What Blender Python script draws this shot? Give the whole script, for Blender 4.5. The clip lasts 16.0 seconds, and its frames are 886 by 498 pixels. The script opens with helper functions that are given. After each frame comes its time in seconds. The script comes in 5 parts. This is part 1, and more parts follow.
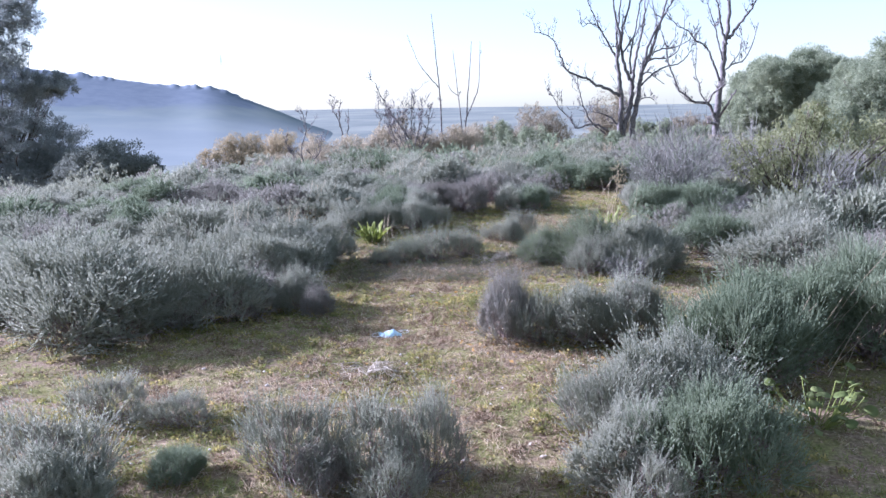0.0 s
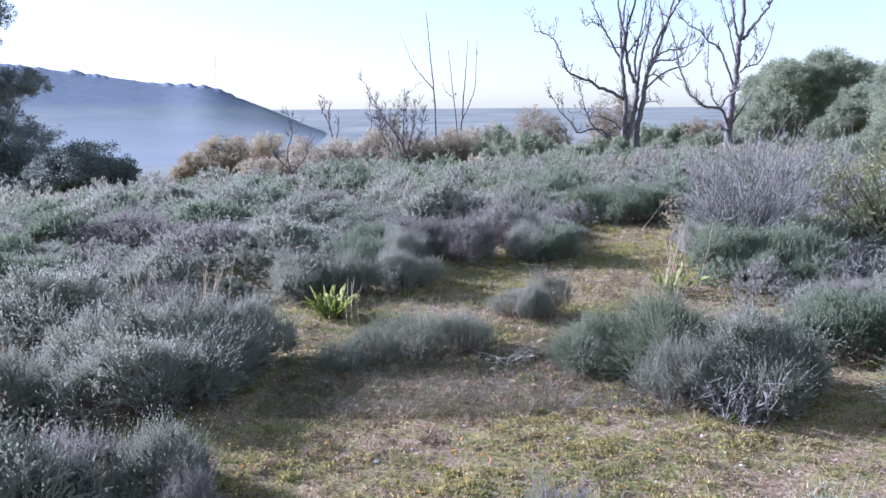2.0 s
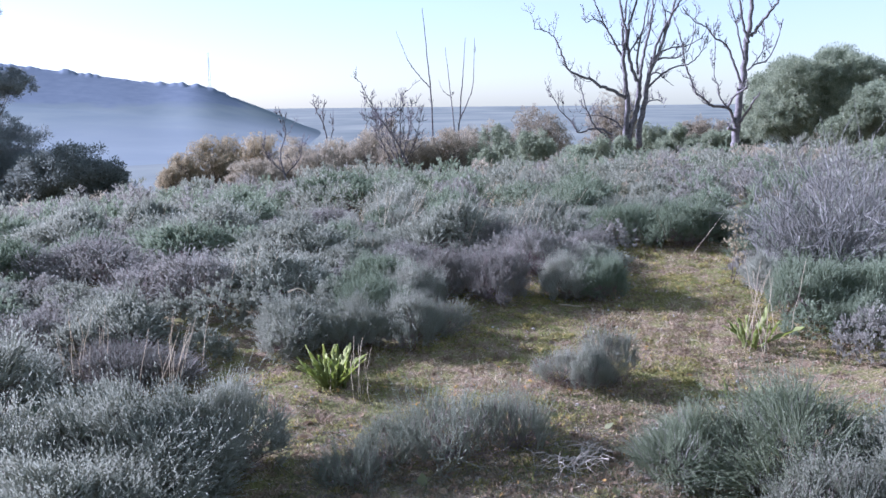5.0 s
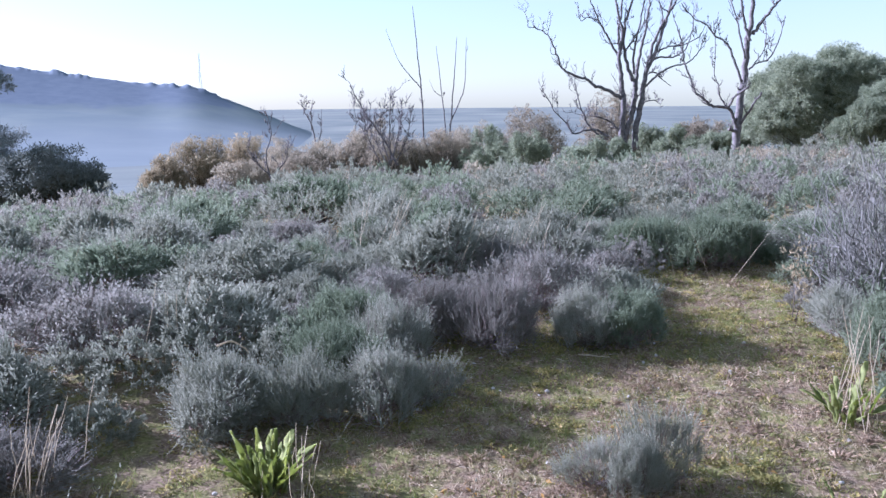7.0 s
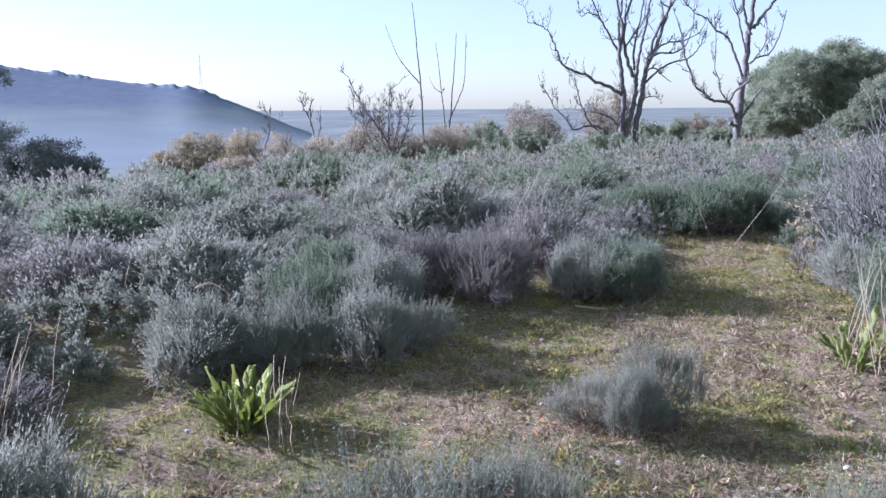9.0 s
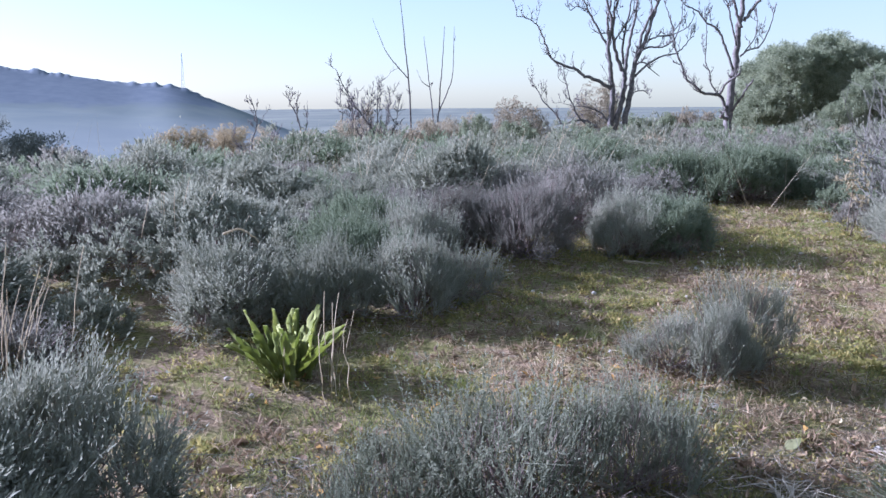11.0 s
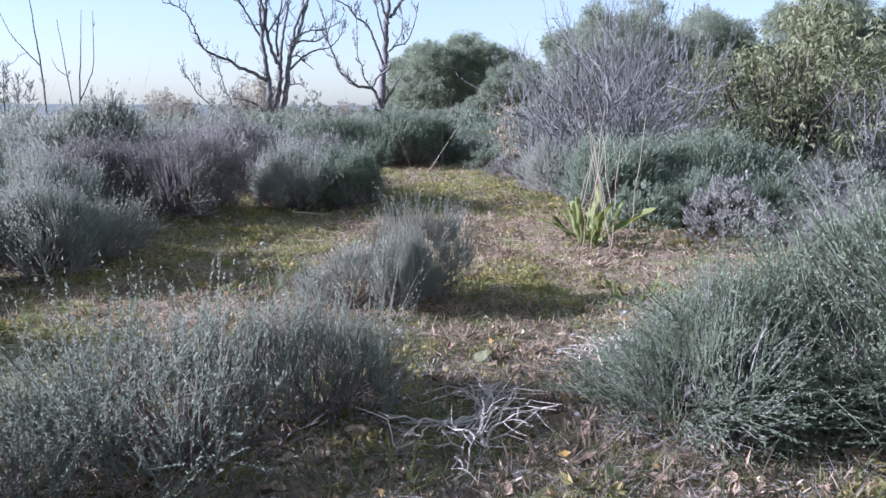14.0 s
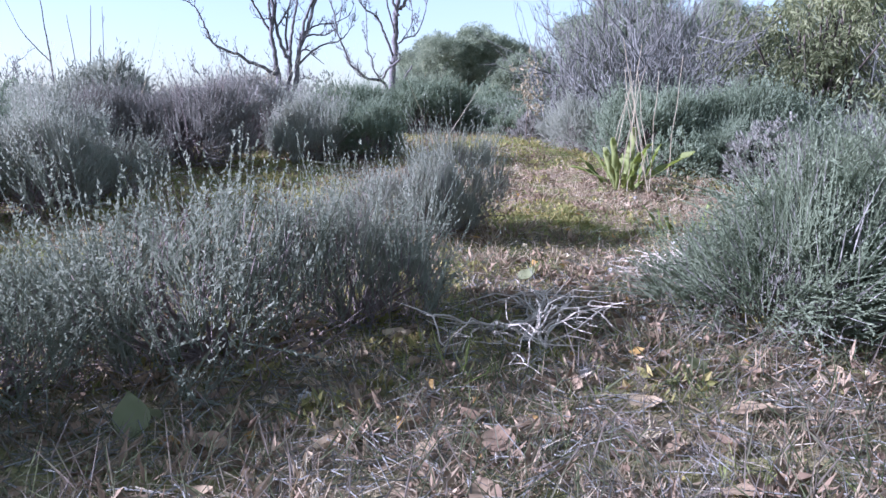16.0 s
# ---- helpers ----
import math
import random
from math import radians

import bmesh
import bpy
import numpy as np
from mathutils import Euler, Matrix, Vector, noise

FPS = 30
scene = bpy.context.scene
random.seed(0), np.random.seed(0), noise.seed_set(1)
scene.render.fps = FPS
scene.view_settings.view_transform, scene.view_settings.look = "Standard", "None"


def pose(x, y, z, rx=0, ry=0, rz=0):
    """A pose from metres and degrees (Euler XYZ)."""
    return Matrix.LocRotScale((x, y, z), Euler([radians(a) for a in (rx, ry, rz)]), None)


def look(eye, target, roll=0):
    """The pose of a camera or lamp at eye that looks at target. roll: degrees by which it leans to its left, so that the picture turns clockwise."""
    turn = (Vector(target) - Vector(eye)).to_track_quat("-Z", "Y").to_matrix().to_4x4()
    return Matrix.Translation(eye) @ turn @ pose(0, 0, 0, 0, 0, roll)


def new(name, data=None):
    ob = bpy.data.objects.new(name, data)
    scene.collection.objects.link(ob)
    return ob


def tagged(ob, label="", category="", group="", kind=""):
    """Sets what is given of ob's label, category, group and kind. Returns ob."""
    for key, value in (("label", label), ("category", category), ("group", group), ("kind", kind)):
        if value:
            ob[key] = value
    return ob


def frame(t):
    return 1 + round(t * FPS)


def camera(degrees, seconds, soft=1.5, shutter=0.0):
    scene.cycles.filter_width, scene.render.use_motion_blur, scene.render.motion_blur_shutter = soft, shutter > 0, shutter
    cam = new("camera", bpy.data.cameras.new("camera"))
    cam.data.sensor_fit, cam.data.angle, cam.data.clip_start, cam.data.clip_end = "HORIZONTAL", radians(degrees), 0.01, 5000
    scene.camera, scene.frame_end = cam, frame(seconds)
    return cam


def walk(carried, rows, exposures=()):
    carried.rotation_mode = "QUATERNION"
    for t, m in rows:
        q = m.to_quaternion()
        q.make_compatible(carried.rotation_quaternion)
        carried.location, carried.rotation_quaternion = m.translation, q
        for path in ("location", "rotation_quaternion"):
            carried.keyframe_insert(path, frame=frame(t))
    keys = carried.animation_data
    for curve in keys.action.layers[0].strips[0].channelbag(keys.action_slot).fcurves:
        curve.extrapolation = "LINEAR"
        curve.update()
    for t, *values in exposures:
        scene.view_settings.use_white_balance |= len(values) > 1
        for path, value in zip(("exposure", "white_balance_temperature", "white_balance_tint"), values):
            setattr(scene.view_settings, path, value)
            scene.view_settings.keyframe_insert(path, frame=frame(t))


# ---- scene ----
cam = camera(55.6, 16.0)
PATH = [
    (0, (0.011, 0.375, 1.481), (0.007, 2.347, 1.144), -0.9),
    (0.5, (0.004, 0.863, 1.487), (-0.002, 2.834, 1.15), -0.6),
    (1, (0.005, 1.747, 1.504), (0.006, 3.718, 1.167), -0.5),
    (1.5, (0.03, 2.631, 1.528), (0.039, 4.602, 1.192), -0.4),
    (2, (0.037, 3.447, 1.569), (0.048, 5.419, 1.234), -0.4),
    (2.5, (-0.007, 3.911, 1.623), (-0.004, 5.883, 1.287), -0.4),
    (3, (-0.075, 4.012, 1.658), (-0.061, 5.984, 1.322), -0.4),
    (3.5, (-0.11, 4.122, 1.638), (-0.093, 6.093, 1.302), -0.4),
    (4, (-0.151, 4.333, 1.644), (-0.13, 6.304, 1.308), -0.4),
    (4.2, (-0.164, 4.431, 1.648), (-0.143, 6.402, 1.309), -0.5),
    (6.3, (-0.184, 5.839, 1.61), (-0.151, 7.81, 1.273), -0.5),
    (6.5, (-0.178, 6.011, 1.577), (-0.141, 7.983, 1.242), -0.5),
    (7, (-0.116, 6.428, 1.577), (-0.072, 8.399, 1.241), -0.5),
    (7.5, (-0.069, 6.565, 1.548), (-0.03, 8.536, 1.213), -0.5),
    (8, (-0.062, 6.508, 1.392), (-0.018, 8.479, 1.058), -0.5),
    (8.5, (-0.064, 6.447, 1.252), (-0.019, 8.418, 0.919), -0.4),
    (9, (-0.065, 6.577, 1.232), (-0.021, 8.549, 0.899), -0.4),
    (9.5, (-0.109, 6.659, 1.145), (-0.069, 8.631, 0.812), -0.4),
    (9.7, (-0.148, 6.655, 0.984), (-0.106, 8.626, 0.65), -0.4),
    (11.8, (-0.459, 6.951, 0.922), (-0.26, 8.913, 0.587), -0.2),
    (12, (-0.475, 6.948, 0.923), (-0.111, 8.885, 0.583), 0.6),
    (12.5, (-0.458, 6.957, 0.915), (0.116, 8.842, 0.575), 0.6),
    (13, (-0.401, 6.955, 0.758), (0.32, 8.789, 0.418), 0.6),
    (13.5, (-0.358, 7.037, 0.776), (0.453, 8.833, 0.434), 0.4),
    (14, (-0.307, 7.137, 0.641), (0.533, 8.919, 0.3), 0.3),
    (14.5, (-0.34, 7.129, 0.432), (0.501, 8.911, 0.089), 0.1),
    (15, (-0.397, 7.085, 0.391), (0.45, 8.864, 0.045), 0.1),
    (15.5, (-0.359, 7.16, 0.379), (0.475, 8.944, 0.031), -0.0),
    (16, (-0.304, 7.322, 0.383), (0.515, 9.113, 0.036), -0.1),
]
walk(cam, [(t, look(eye, target, roll)) for t, eye, target, roll in PATH], exposures=[(0.0, 2.25, 4880, 33), (3.0, 2.07, 4790, 33), (8.0, 1.99, 4780, 33), (12.5, 1.85, 4850, 30), (14.5, 1.95, 4810, 32), (16.0, 2.04, 4750, 33)])

# ---- world and sun ----
SUN_WAY = Vector((-0.95, 0.33, 0.0)).normalized()
SUN_UP = radians(22.0)
world = bpy.data.worlds.new("sky")
scene.world = world
world.use_nodes = True
wn = world.node_tree
sky = wn.nodes.new("ShaderNodeTexSky")
sky.sky_type = "NISHITA"
sky.sun_disc = False
sky.sun_elevation = SUN_UP
sky.sun_rotation = math.atan2(SUN_WAY.x, SUN_WAY.y)
sky.altitude, sky.air_density, sky.dust_density, sky.ozone_density = 100, 1.0, 0.8, 1.0
# a thin even veil of high haze over the blue
veil = wn.nodes.new("ShaderNodeMix")
veil.data_type = "RGBA"
veil.inputs[0].default_value = 0.42
veil.inputs[7].default_value = (4.3, 4.5, 2.9, 1)
wn.links.new(sky.outputs[0], veil.inputs[6])
wn.links.new(veil.outputs[2], wn.nodes["Background"].inputs[0])
wn.nodes["Background"].inputs[1].default_value = 0.053
sun = new("sun", bpy.data.lights.new("sun", "SUN"))
sun.data.energy, sun.data.angle, sun.data.color = 3.8, radians(0.6), (1.0, 0.93, 0.86)
sun.matrix_world = look((0, 0, 50), Vector((0, 0, 50)) - Vector((*(SUN_WAY * math.cos(SUN_UP)).xy, math.sin(SUN_UP))))


# ---- materials ----
def material(name, rough=0.8):
    m = bpy.data.materials.new(name)
    m.use_nodes = True
    t = m.node_tree
    b = t.nodes["Principled BSDF"]
    b.inputs["Roughness"].default_value = rough
    b.inputs["Specular IOR Level"].default_value = 0.3
    return m, t, b


def ramp(t, source, stops):
    r = t.nodes.new("ShaderNodeValToRGB")
    e = r.color_ramp.elements
    while len(e) < len(stops):
        e.new(0.5)
    for el, (p, c) in zip(e, stops):
        el.position, el.color = p, (*c, 1)
    t.links.new(source, r.inputs[0])
    return r.outputs[0]


def noise_node(t, scale, detail=4.0, rough=0.6, world_space=True):
    n = t.nodes.new("ShaderNodeTexNoise")
    n.inputs["Scale"].default_value, n.inputs["Detail"].default_value, n.inputs["Roughness"].default_value = scale, detail, rough
    if world_space:
        g = t.nodes.new("ShaderNodeNewGeometry")
        t.links.new(g.outputs["Position"], n.inputs["Vector"])
    return n.outputs["Fac"]


def mix_colour(t, fac, a, b, mode="MIX"):
    m = t.nodes.new("ShaderNodeMix")
    m.data_type, m.blend_type = "RGBA", mode
    for v, i in ((fac, 0), (a, 6), (b, 7)):
        if isinstance(v, (int, float)):
            m.inputs[i].default_value = v
        elif isinstance(v, tuple):
            m.inputs[i].default_value = (*v, 1)
        else:
            t.links.new(v, m.inputs[i])
    return m.outputs[2]


def leaf_material(name, stops, thin=0.45, own=0.35, rough=0.75, patch=9.0):
    """Leaves that differ one by one, sprig by sprig and plant by plant, and let some light through."""
    m, t, b = material(name, rough)
    b.inputs["Specular IOR Level"].default_value = 0.12
    g = t.nodes.new("ShaderNodeNewGeometry")
    o = t.nodes.new("ShaderNodeObjectInfo")
    spread = t.nodes.new("ShaderNodeMapRange")
    spread.inputs[1].default_value, spread.inputs[2].default_value = 0.32, 0.68
    t.links.new(noise_node(t, patch, 3), spread.inputs[0])
    total = None
    for source, share in ((o.outputs["Random"], own), (g.outputs["Random Per Island"], (1 - own) * 0.5), (spread.outputs[0], (1 - own) * 0.5)):
        a = t.nodes.new("ShaderNodeMath")
        a.operation = "MULTIPLY_ADD"
        t.links.new(source, a.inputs[0])
        a.inputs[1].default_value, a.inputs[2].default_value = share, 0.0
        if total:
            t.links.new(total, a.inputs[2])
        total = a.outputs[0]
    col = ramp(t, total, stops)
    t.links.new(col, b.inputs["Base Color"])
    if thin:
        tr = t.nodes.new("ShaderNodeBsdfTranslucent")
        t.links.new(col, tr.inputs[0])
        mx = t.nodes.new("ShaderNodeMixShader")
        mx.inputs[0].default_value = thin
        t.links.new(b.outputs[0], mx.inputs[1])
        t.links.new(tr.outputs[0], mx.inputs[2])
        t.links.new(mx.outputs[0], t.nodes["Material Output"].inputs[0])
    return m


def bark_material(name, dark, light, scale=30.0):
    m, t, b = material(name, 0.85)
    f = noise_node(t, scale)
    t.links.new(ramp(t, f, [(0.3, dark), (0.7, light)]), b.inputs["Base Color"])
    bu = t.nodes.new("ShaderNodeBump")
    bu.inputs["Strength"].default_value, bu.inputs["Distance"].default_value = 0.5, 0.02
    t.links.new(f, bu.inputs["Height"])
    t.links.new(bu.outputs[0], b.inputs["Normal"])
    return m


M_HEATH = leaf_material("heath_leaves", [(0.1, (0.205, 0.211, 0.151)), (0.45, (0.293, 0.3, 0.22)), (0.75, (0.369, 0.371, 0.282)), (0.98, (0.454, 0.444, 0.35))], thin=0.42, own=0.3)
M_GREEN = leaf_material("green_heath_leaves", [(0.1, (0.134, 0.161, 0.0954)), (0.5, (0.201, 0.237, 0.147)), (0.8, (0.267, 0.299, 0.196)), (0.98, (0.353, 0.37, 0.264))], thin=0.42, own=0.3)
M_GREY = leaf_material("grey_heath_leaves", [(0.1, (0.186, 0.172, 0.138)), (0.5, (0.272, 0.256, 0.209)), (0.95, (0.371, 0.355, 0.293))], thin=0.42, own=0.3)
M_SAGE = leaf_material("sage_leaves", [(0.1, (0.173, 0.189, 0.124)), (0.55, (0.266, 0.279, 0.198)), (0.98, (0.376, 0.368, 0.275))], thin=0.42, own=0.3)
M_TWIG = bark_material("heath_twigs", (0.13, 0.098, 0.085), (0.31, 0.245, 0.21), 60)
M_PALE = bark_material("bleached_twigs", (0.14, 0.13, 0.105), (0.31, 0.29, 0.24), 40)
M_DRYTWIG = bark_material("dry_grey_twigs", (0.105, 0.102, 0.0848), (0.254, 0.244, 0.207), 40)
M_ROOT = bark_material("bleached_root", (0.312, 0.263, 0.194), (0.625, 0.55, 0.431), 40)
M_DEADBARK = bark_material("dead_bark", (0.06, 0.053, 0.05), (0.2, 0.182, 0.168), 6)
M_BARK = bark_material("bark", (0.05, 0.04, 0.03), (0.14, 0.11, 0.08), 8)
M_OLIVE = leaf_material("olive_crown", [(0.1, (0.148, 0.173, 0.106)), (0.5, (0.268, 0.298, 0.19)), (0.95, (0.444, 0.466, 0.312))], own=0.15, patch=1.6)
# these two leaf colours are lightened to stand in for distance haze
M_PINE = leaf_material("pine_needles", [(0.0, (0.16, 0.18, 0.16)), (1.0, (0.3, 0.32, 0.29))], thin=0.45, own=0.1)
M_DARKB = leaf_material("dark_crown", [(0.0, (0.12, 0.135, 0.11)), (1.0, (0.24, 0.255, 0.21))], thin=0.45, own=0.1)
M_YELLOW = leaf_material("yellow_leaves", [(0.1, (0.228, 0.198, 0.119)), (0.5, (0.372, 0.314, 0.188)), (0.95, (0.54, 0.45, 0.294))], own=0.2, patch=1.6)
M_YGREEN = leaf_material("yellow_green_leaves", [(0.1, (0.13, 0.141, 0.0635)), (0.5, (0.235, 0.247, 0.118)), (0.95, (0.372, 0.366, 0.209))], own=0.1, patch=5.0)
M_RUST = leaf_material("russet_leaves", [(0.1, (0.202, 0.177, 0.129)), (0.55, (0.363, 0.319, 0.222)), (0.95, (0.538, 0.481, 0.337))], own=0.25, patch=1.6)
M_SQUILL = leaf_material("strap_leaves", [(0.1, (0.24, 0.28, 0.09)), (0.55, (0.38, 0.42, 0.15)), (0.95, (0.56, 0.57, 0.27))], thin=0.65, own=0.6, patch=22.0)
M_ROUND = leaf_material("round_leaves", [(0.0, (0.13, 0.165, 0.05)), (1.0, (0.28, 0.31, 0.12))], thin=0.45, own=0.9, rough=0.5)
M_DRYGRASS = leaf_material("dry_grass_blades", [(0.0, (0.179, 0.124, 0.0743)), (0.4, (0.346, 0.263, 0.164)), (0.8, (0.538, 0.455, 0.296)), (1.0, (0.744, 0.691, 0.533))], own=0.0)
M_TUSSOCK = leaf_material("tussock_blades", [(0.0, (0.0669, 0.0836, 0.0376)), (0.4, (0.121, 0.132, 0.0645)), (0.65, (0.184, 0.15, 0.113)), (1.0, (0.334, 0.29, 0.248))], own=0.0)
M_NEEDLE = leaf_material("needle_leaves", [(0.1, (0.141, 0.17, 0.0997)), (0.5, (0.236, 0.266, 0.163)), (0.9, (0.358, 0.376, 0.251)), (1.0, (0.461, 0.465, 0.333))], thin=0.4, own=0.3)
M_GREENGRASS = leaf_material("green_grass_blades", [(0.0, (0.126, 0.162, 0.043)), (0.5, (0.23, 0.252, 0.0789)), (0.85, (0.369, 0.355, 0.144)), (1.0, (0.507, 0.431, 0.246))], own=0.0)
M_WEED = leaf_material("weed_leaves", [(0.0, (0.152, 0.15, 0.0449)), (0.5, (0.288, 0.262, 0.0897)), (0.85, (0.495, 0.399, 0.149)), (1.0, (0.66, 0.497, 0.253))], own=0.0)
M_OCHRE = leaf_material("ochre_leaves", [(0.0, (0.3, 0.17, 0.06)), (0.6, (0.46, 0.29, 0.09)), (1.0, (0.58, 0.42, 0.17))], own=0.0)
M_DEBRIS = leaf_material("dead_sprigs", [(0.0, (0.112, 0.0773, 0.048)), (0.5, (0.24, 0.172, 0.107)), (0.85, (0.394, 0.298, 0.19)), (1.0, (0.62, 0.512, 0.352))], thin=0.15, own=0.0)
M_STRAW = leaf_material("straw", [(0.0, (0.33, 0.264, 0.165)), (0.6, (0.55, 0.473, 0.33)), (1.0, (0.726, 0.66, 0.506))], own=0.0)
M_LITTER = leaf_material("fallen_leaves", [(0.0, (0.115, 0.076, 0.0505)), (0.45, (0.256, 0.178, 0.112)), (0.8, (0.41, 0.311, 0.185)), (0.96, (0.513, 0.443, 0.268)), (1.0, (0.704, 0.691, 0.593))], thin=0.2, own=0.0)


def ground_material():
    m, t, b = material("dry_soil", 0.95)
    b.inputs["Specular IOR Level"].default_value = 0.05
    fine, mid, wide = noise_node(t, 55, 6), noise_node(t, 7, 5), noise_node(t, 0.9, 3)
    soil = ramp(t, fine, [(0.3, (0.09, 0.066, 0.043)), (0.55, (0.24, 0.178, 0.115)), (0.75, (0.42, 0.33, 0.22))])
    moss = ramp(t, fine, [(0.3, (0.09, 0.094, 0.036)), (0.6, (0.23, 0.21, 0.08)), (0.8, (0.4, 0.345, 0.16))])
    patch = ramp(t, mid, [(0.42, (0, 0, 0)), (0.6, (1, 1, 1))])
    near = mix_colour(t, patch, soil, moss)
    # far plain: distance haze is put into the base colour, fading in past 70 m
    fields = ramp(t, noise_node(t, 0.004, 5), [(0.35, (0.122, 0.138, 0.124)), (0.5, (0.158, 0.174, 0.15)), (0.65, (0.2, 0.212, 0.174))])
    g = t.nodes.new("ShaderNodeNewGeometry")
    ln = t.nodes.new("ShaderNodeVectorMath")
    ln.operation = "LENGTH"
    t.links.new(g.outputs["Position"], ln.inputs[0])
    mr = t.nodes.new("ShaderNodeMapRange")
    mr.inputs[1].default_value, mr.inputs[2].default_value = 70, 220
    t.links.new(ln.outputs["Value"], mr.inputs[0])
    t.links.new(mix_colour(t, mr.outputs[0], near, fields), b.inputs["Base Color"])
    bu = t.nodes.new("ShaderNodeBump")
    bu.inputs["Strength"].default_value, bu.inputs["Distance"].default_value = 0.6, 0.02
    t.links.new(fine, bu.inputs["Height"])
    t.links.new(bu.outputs[0], b.inputs["Normal"])
    return m


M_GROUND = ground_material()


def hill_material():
    """Dark woods above, grey-green fields with hedges below, distance haze mixed into their colours."""
    m, t, b = material("hazed_far_hillside", 1.0)
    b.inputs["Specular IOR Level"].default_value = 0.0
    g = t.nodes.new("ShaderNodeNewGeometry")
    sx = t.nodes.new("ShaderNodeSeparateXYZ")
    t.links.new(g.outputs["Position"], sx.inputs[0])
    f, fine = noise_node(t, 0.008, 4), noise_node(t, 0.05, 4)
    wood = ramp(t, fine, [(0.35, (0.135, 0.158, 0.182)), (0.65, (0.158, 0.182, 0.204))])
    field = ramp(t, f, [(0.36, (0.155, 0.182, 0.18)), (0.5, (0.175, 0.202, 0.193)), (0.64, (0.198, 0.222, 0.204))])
    # thicker haze over the hill's foot, painted as a paler tone
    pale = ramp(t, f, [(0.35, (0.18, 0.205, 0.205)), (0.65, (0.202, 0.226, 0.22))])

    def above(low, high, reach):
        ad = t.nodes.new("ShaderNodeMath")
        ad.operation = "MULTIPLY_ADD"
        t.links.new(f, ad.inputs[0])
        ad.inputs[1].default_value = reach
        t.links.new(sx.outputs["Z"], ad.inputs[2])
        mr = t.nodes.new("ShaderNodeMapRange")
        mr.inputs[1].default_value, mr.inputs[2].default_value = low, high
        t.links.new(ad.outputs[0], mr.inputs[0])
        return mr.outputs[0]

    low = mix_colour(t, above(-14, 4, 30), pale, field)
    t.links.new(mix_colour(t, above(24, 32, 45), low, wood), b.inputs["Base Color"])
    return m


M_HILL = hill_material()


def plain(name, colour, rough=0.6, metal=0.0):
    m, t, b = material(name, rough)
    f = noise_node(t, 40)
    t.links.new(ramp(t, f, [(0.3, tuple(c * 0.85 for c in colour)), (0.7, colour)]), b.inputs["Base Color"])
    b.inputs["Metallic"].default_value = metal
    return m


M_MASK = plain("pale_blue_fabric", (0.55, 0.72, 0.8), 0.9)
M_WHITE = plain("white_elastic", (0.8, 0.8, 0.78), 0.8)
M_STONE = plain("pale_limestone", (0.5, 0.46, 0.4), 0.9)
# mast steel, its base colour paled to imitate the haze in front of it
M_STEEL = plain("hazed_steel", (0.75, 0.78, 0.8), 0.6)


# ---- mesh tools ----
class Build:
    """Gathers vertices and triangles for one mesh."""

    def __init__(self):
        self.v, self.f, self.n = [], [], 0

    def add(self, v, f):
        v = np.asarray(v, np.float64).reshape(-1, 3)
        self.v.append(v)
        self.f.append(np.asarray(f, np.int64).reshape(-1, 3) + self.n)
        self.n += len(v)

    def mesh(self, name, mat, smooth=False):
        v, f = np.concatenate(self.v), np.concatenate(self.f)
        me = bpy.data.meshes.new(name)
        me.vertices.add(len(v))
        me.vertices.foreach_set("co", v.ravel())
        me.loops.add(f.size)
        me.loops.foreach_set("vertex_index", f.ravel().astype(np.int32))
        me.polygons.add(len(f))
        me.polygons.foreach_set("loop_start", np.arange(0, f.size, 3, dtype=np.int32))
        me.polygons.foreach_set("use_smooth", np.full(len(f), smooth))
        me.update(calc_edges=True)
        me.materials.append(mat)
        return me


def part(name, build, mat, parent, label="", smooth=False):
    ob = new(name, build if isinstance(build, bpy.types.Mesh) else build.mesh(name, mat, smooth))
    ob.parent = parent
    return tagged(ob, label)


def unit(a):
    return a / np.maximum(np.linalg.norm(a, axis=-1, keepdims=True), 1e-9)


def spikes(b, p0, p1, r):
    """Thin three-sided twigs from p0 to p1, tapering to a point."""
    d = unit(p1 - p0)
    s = unit(np.cross(d, np.where(np.abs(d[:, 2:]) > 0.9, [1.0, 0, 0], [0, 0, 1.0])))
    u = np.cross(d, s)
    r = np.broadcast_to(np.asarray(r, float).reshape(-1, 1), (len(p0), 1))
    ring = [p0 + r * (math.cos(a) * s + math.sin(a) * u) for a in (0, 2.094, 4.189)]
    v = np.stack(ring + [p1], 1)
    base = np.arange(len(p0))[:, None, None] * 4
    b.add(v, base + np.array([[0, 1, 3], [1, 2, 3], [2, 0, 3]]))


def blades(b, p, d, length, width, rng, fold=0.25):
    """Leaves of two triangles, folded along the midrib, from p along d."""
    n = len(p)
    d = unit(d)
    s = unit(np.cross(d, unit(rng.normal(size=(n, 3)))))
    w = np.cross(d, s)
    length, width = (np.broadcast_to(np.asarray(q, float).reshape(-1, 1), (n, 1)) for q in (length, width))
    mid = p + d * length * 0.45
    v = np.stack([p, mid + s * width / 2 + w * width * fold, p + d * length, mid - s * width / 2 + w * width * fold], 1)
    b.add(v, np.arange(n)[:, None, None] * 4 + np.array([[0, 1, 2], [0, 2, 3]]))


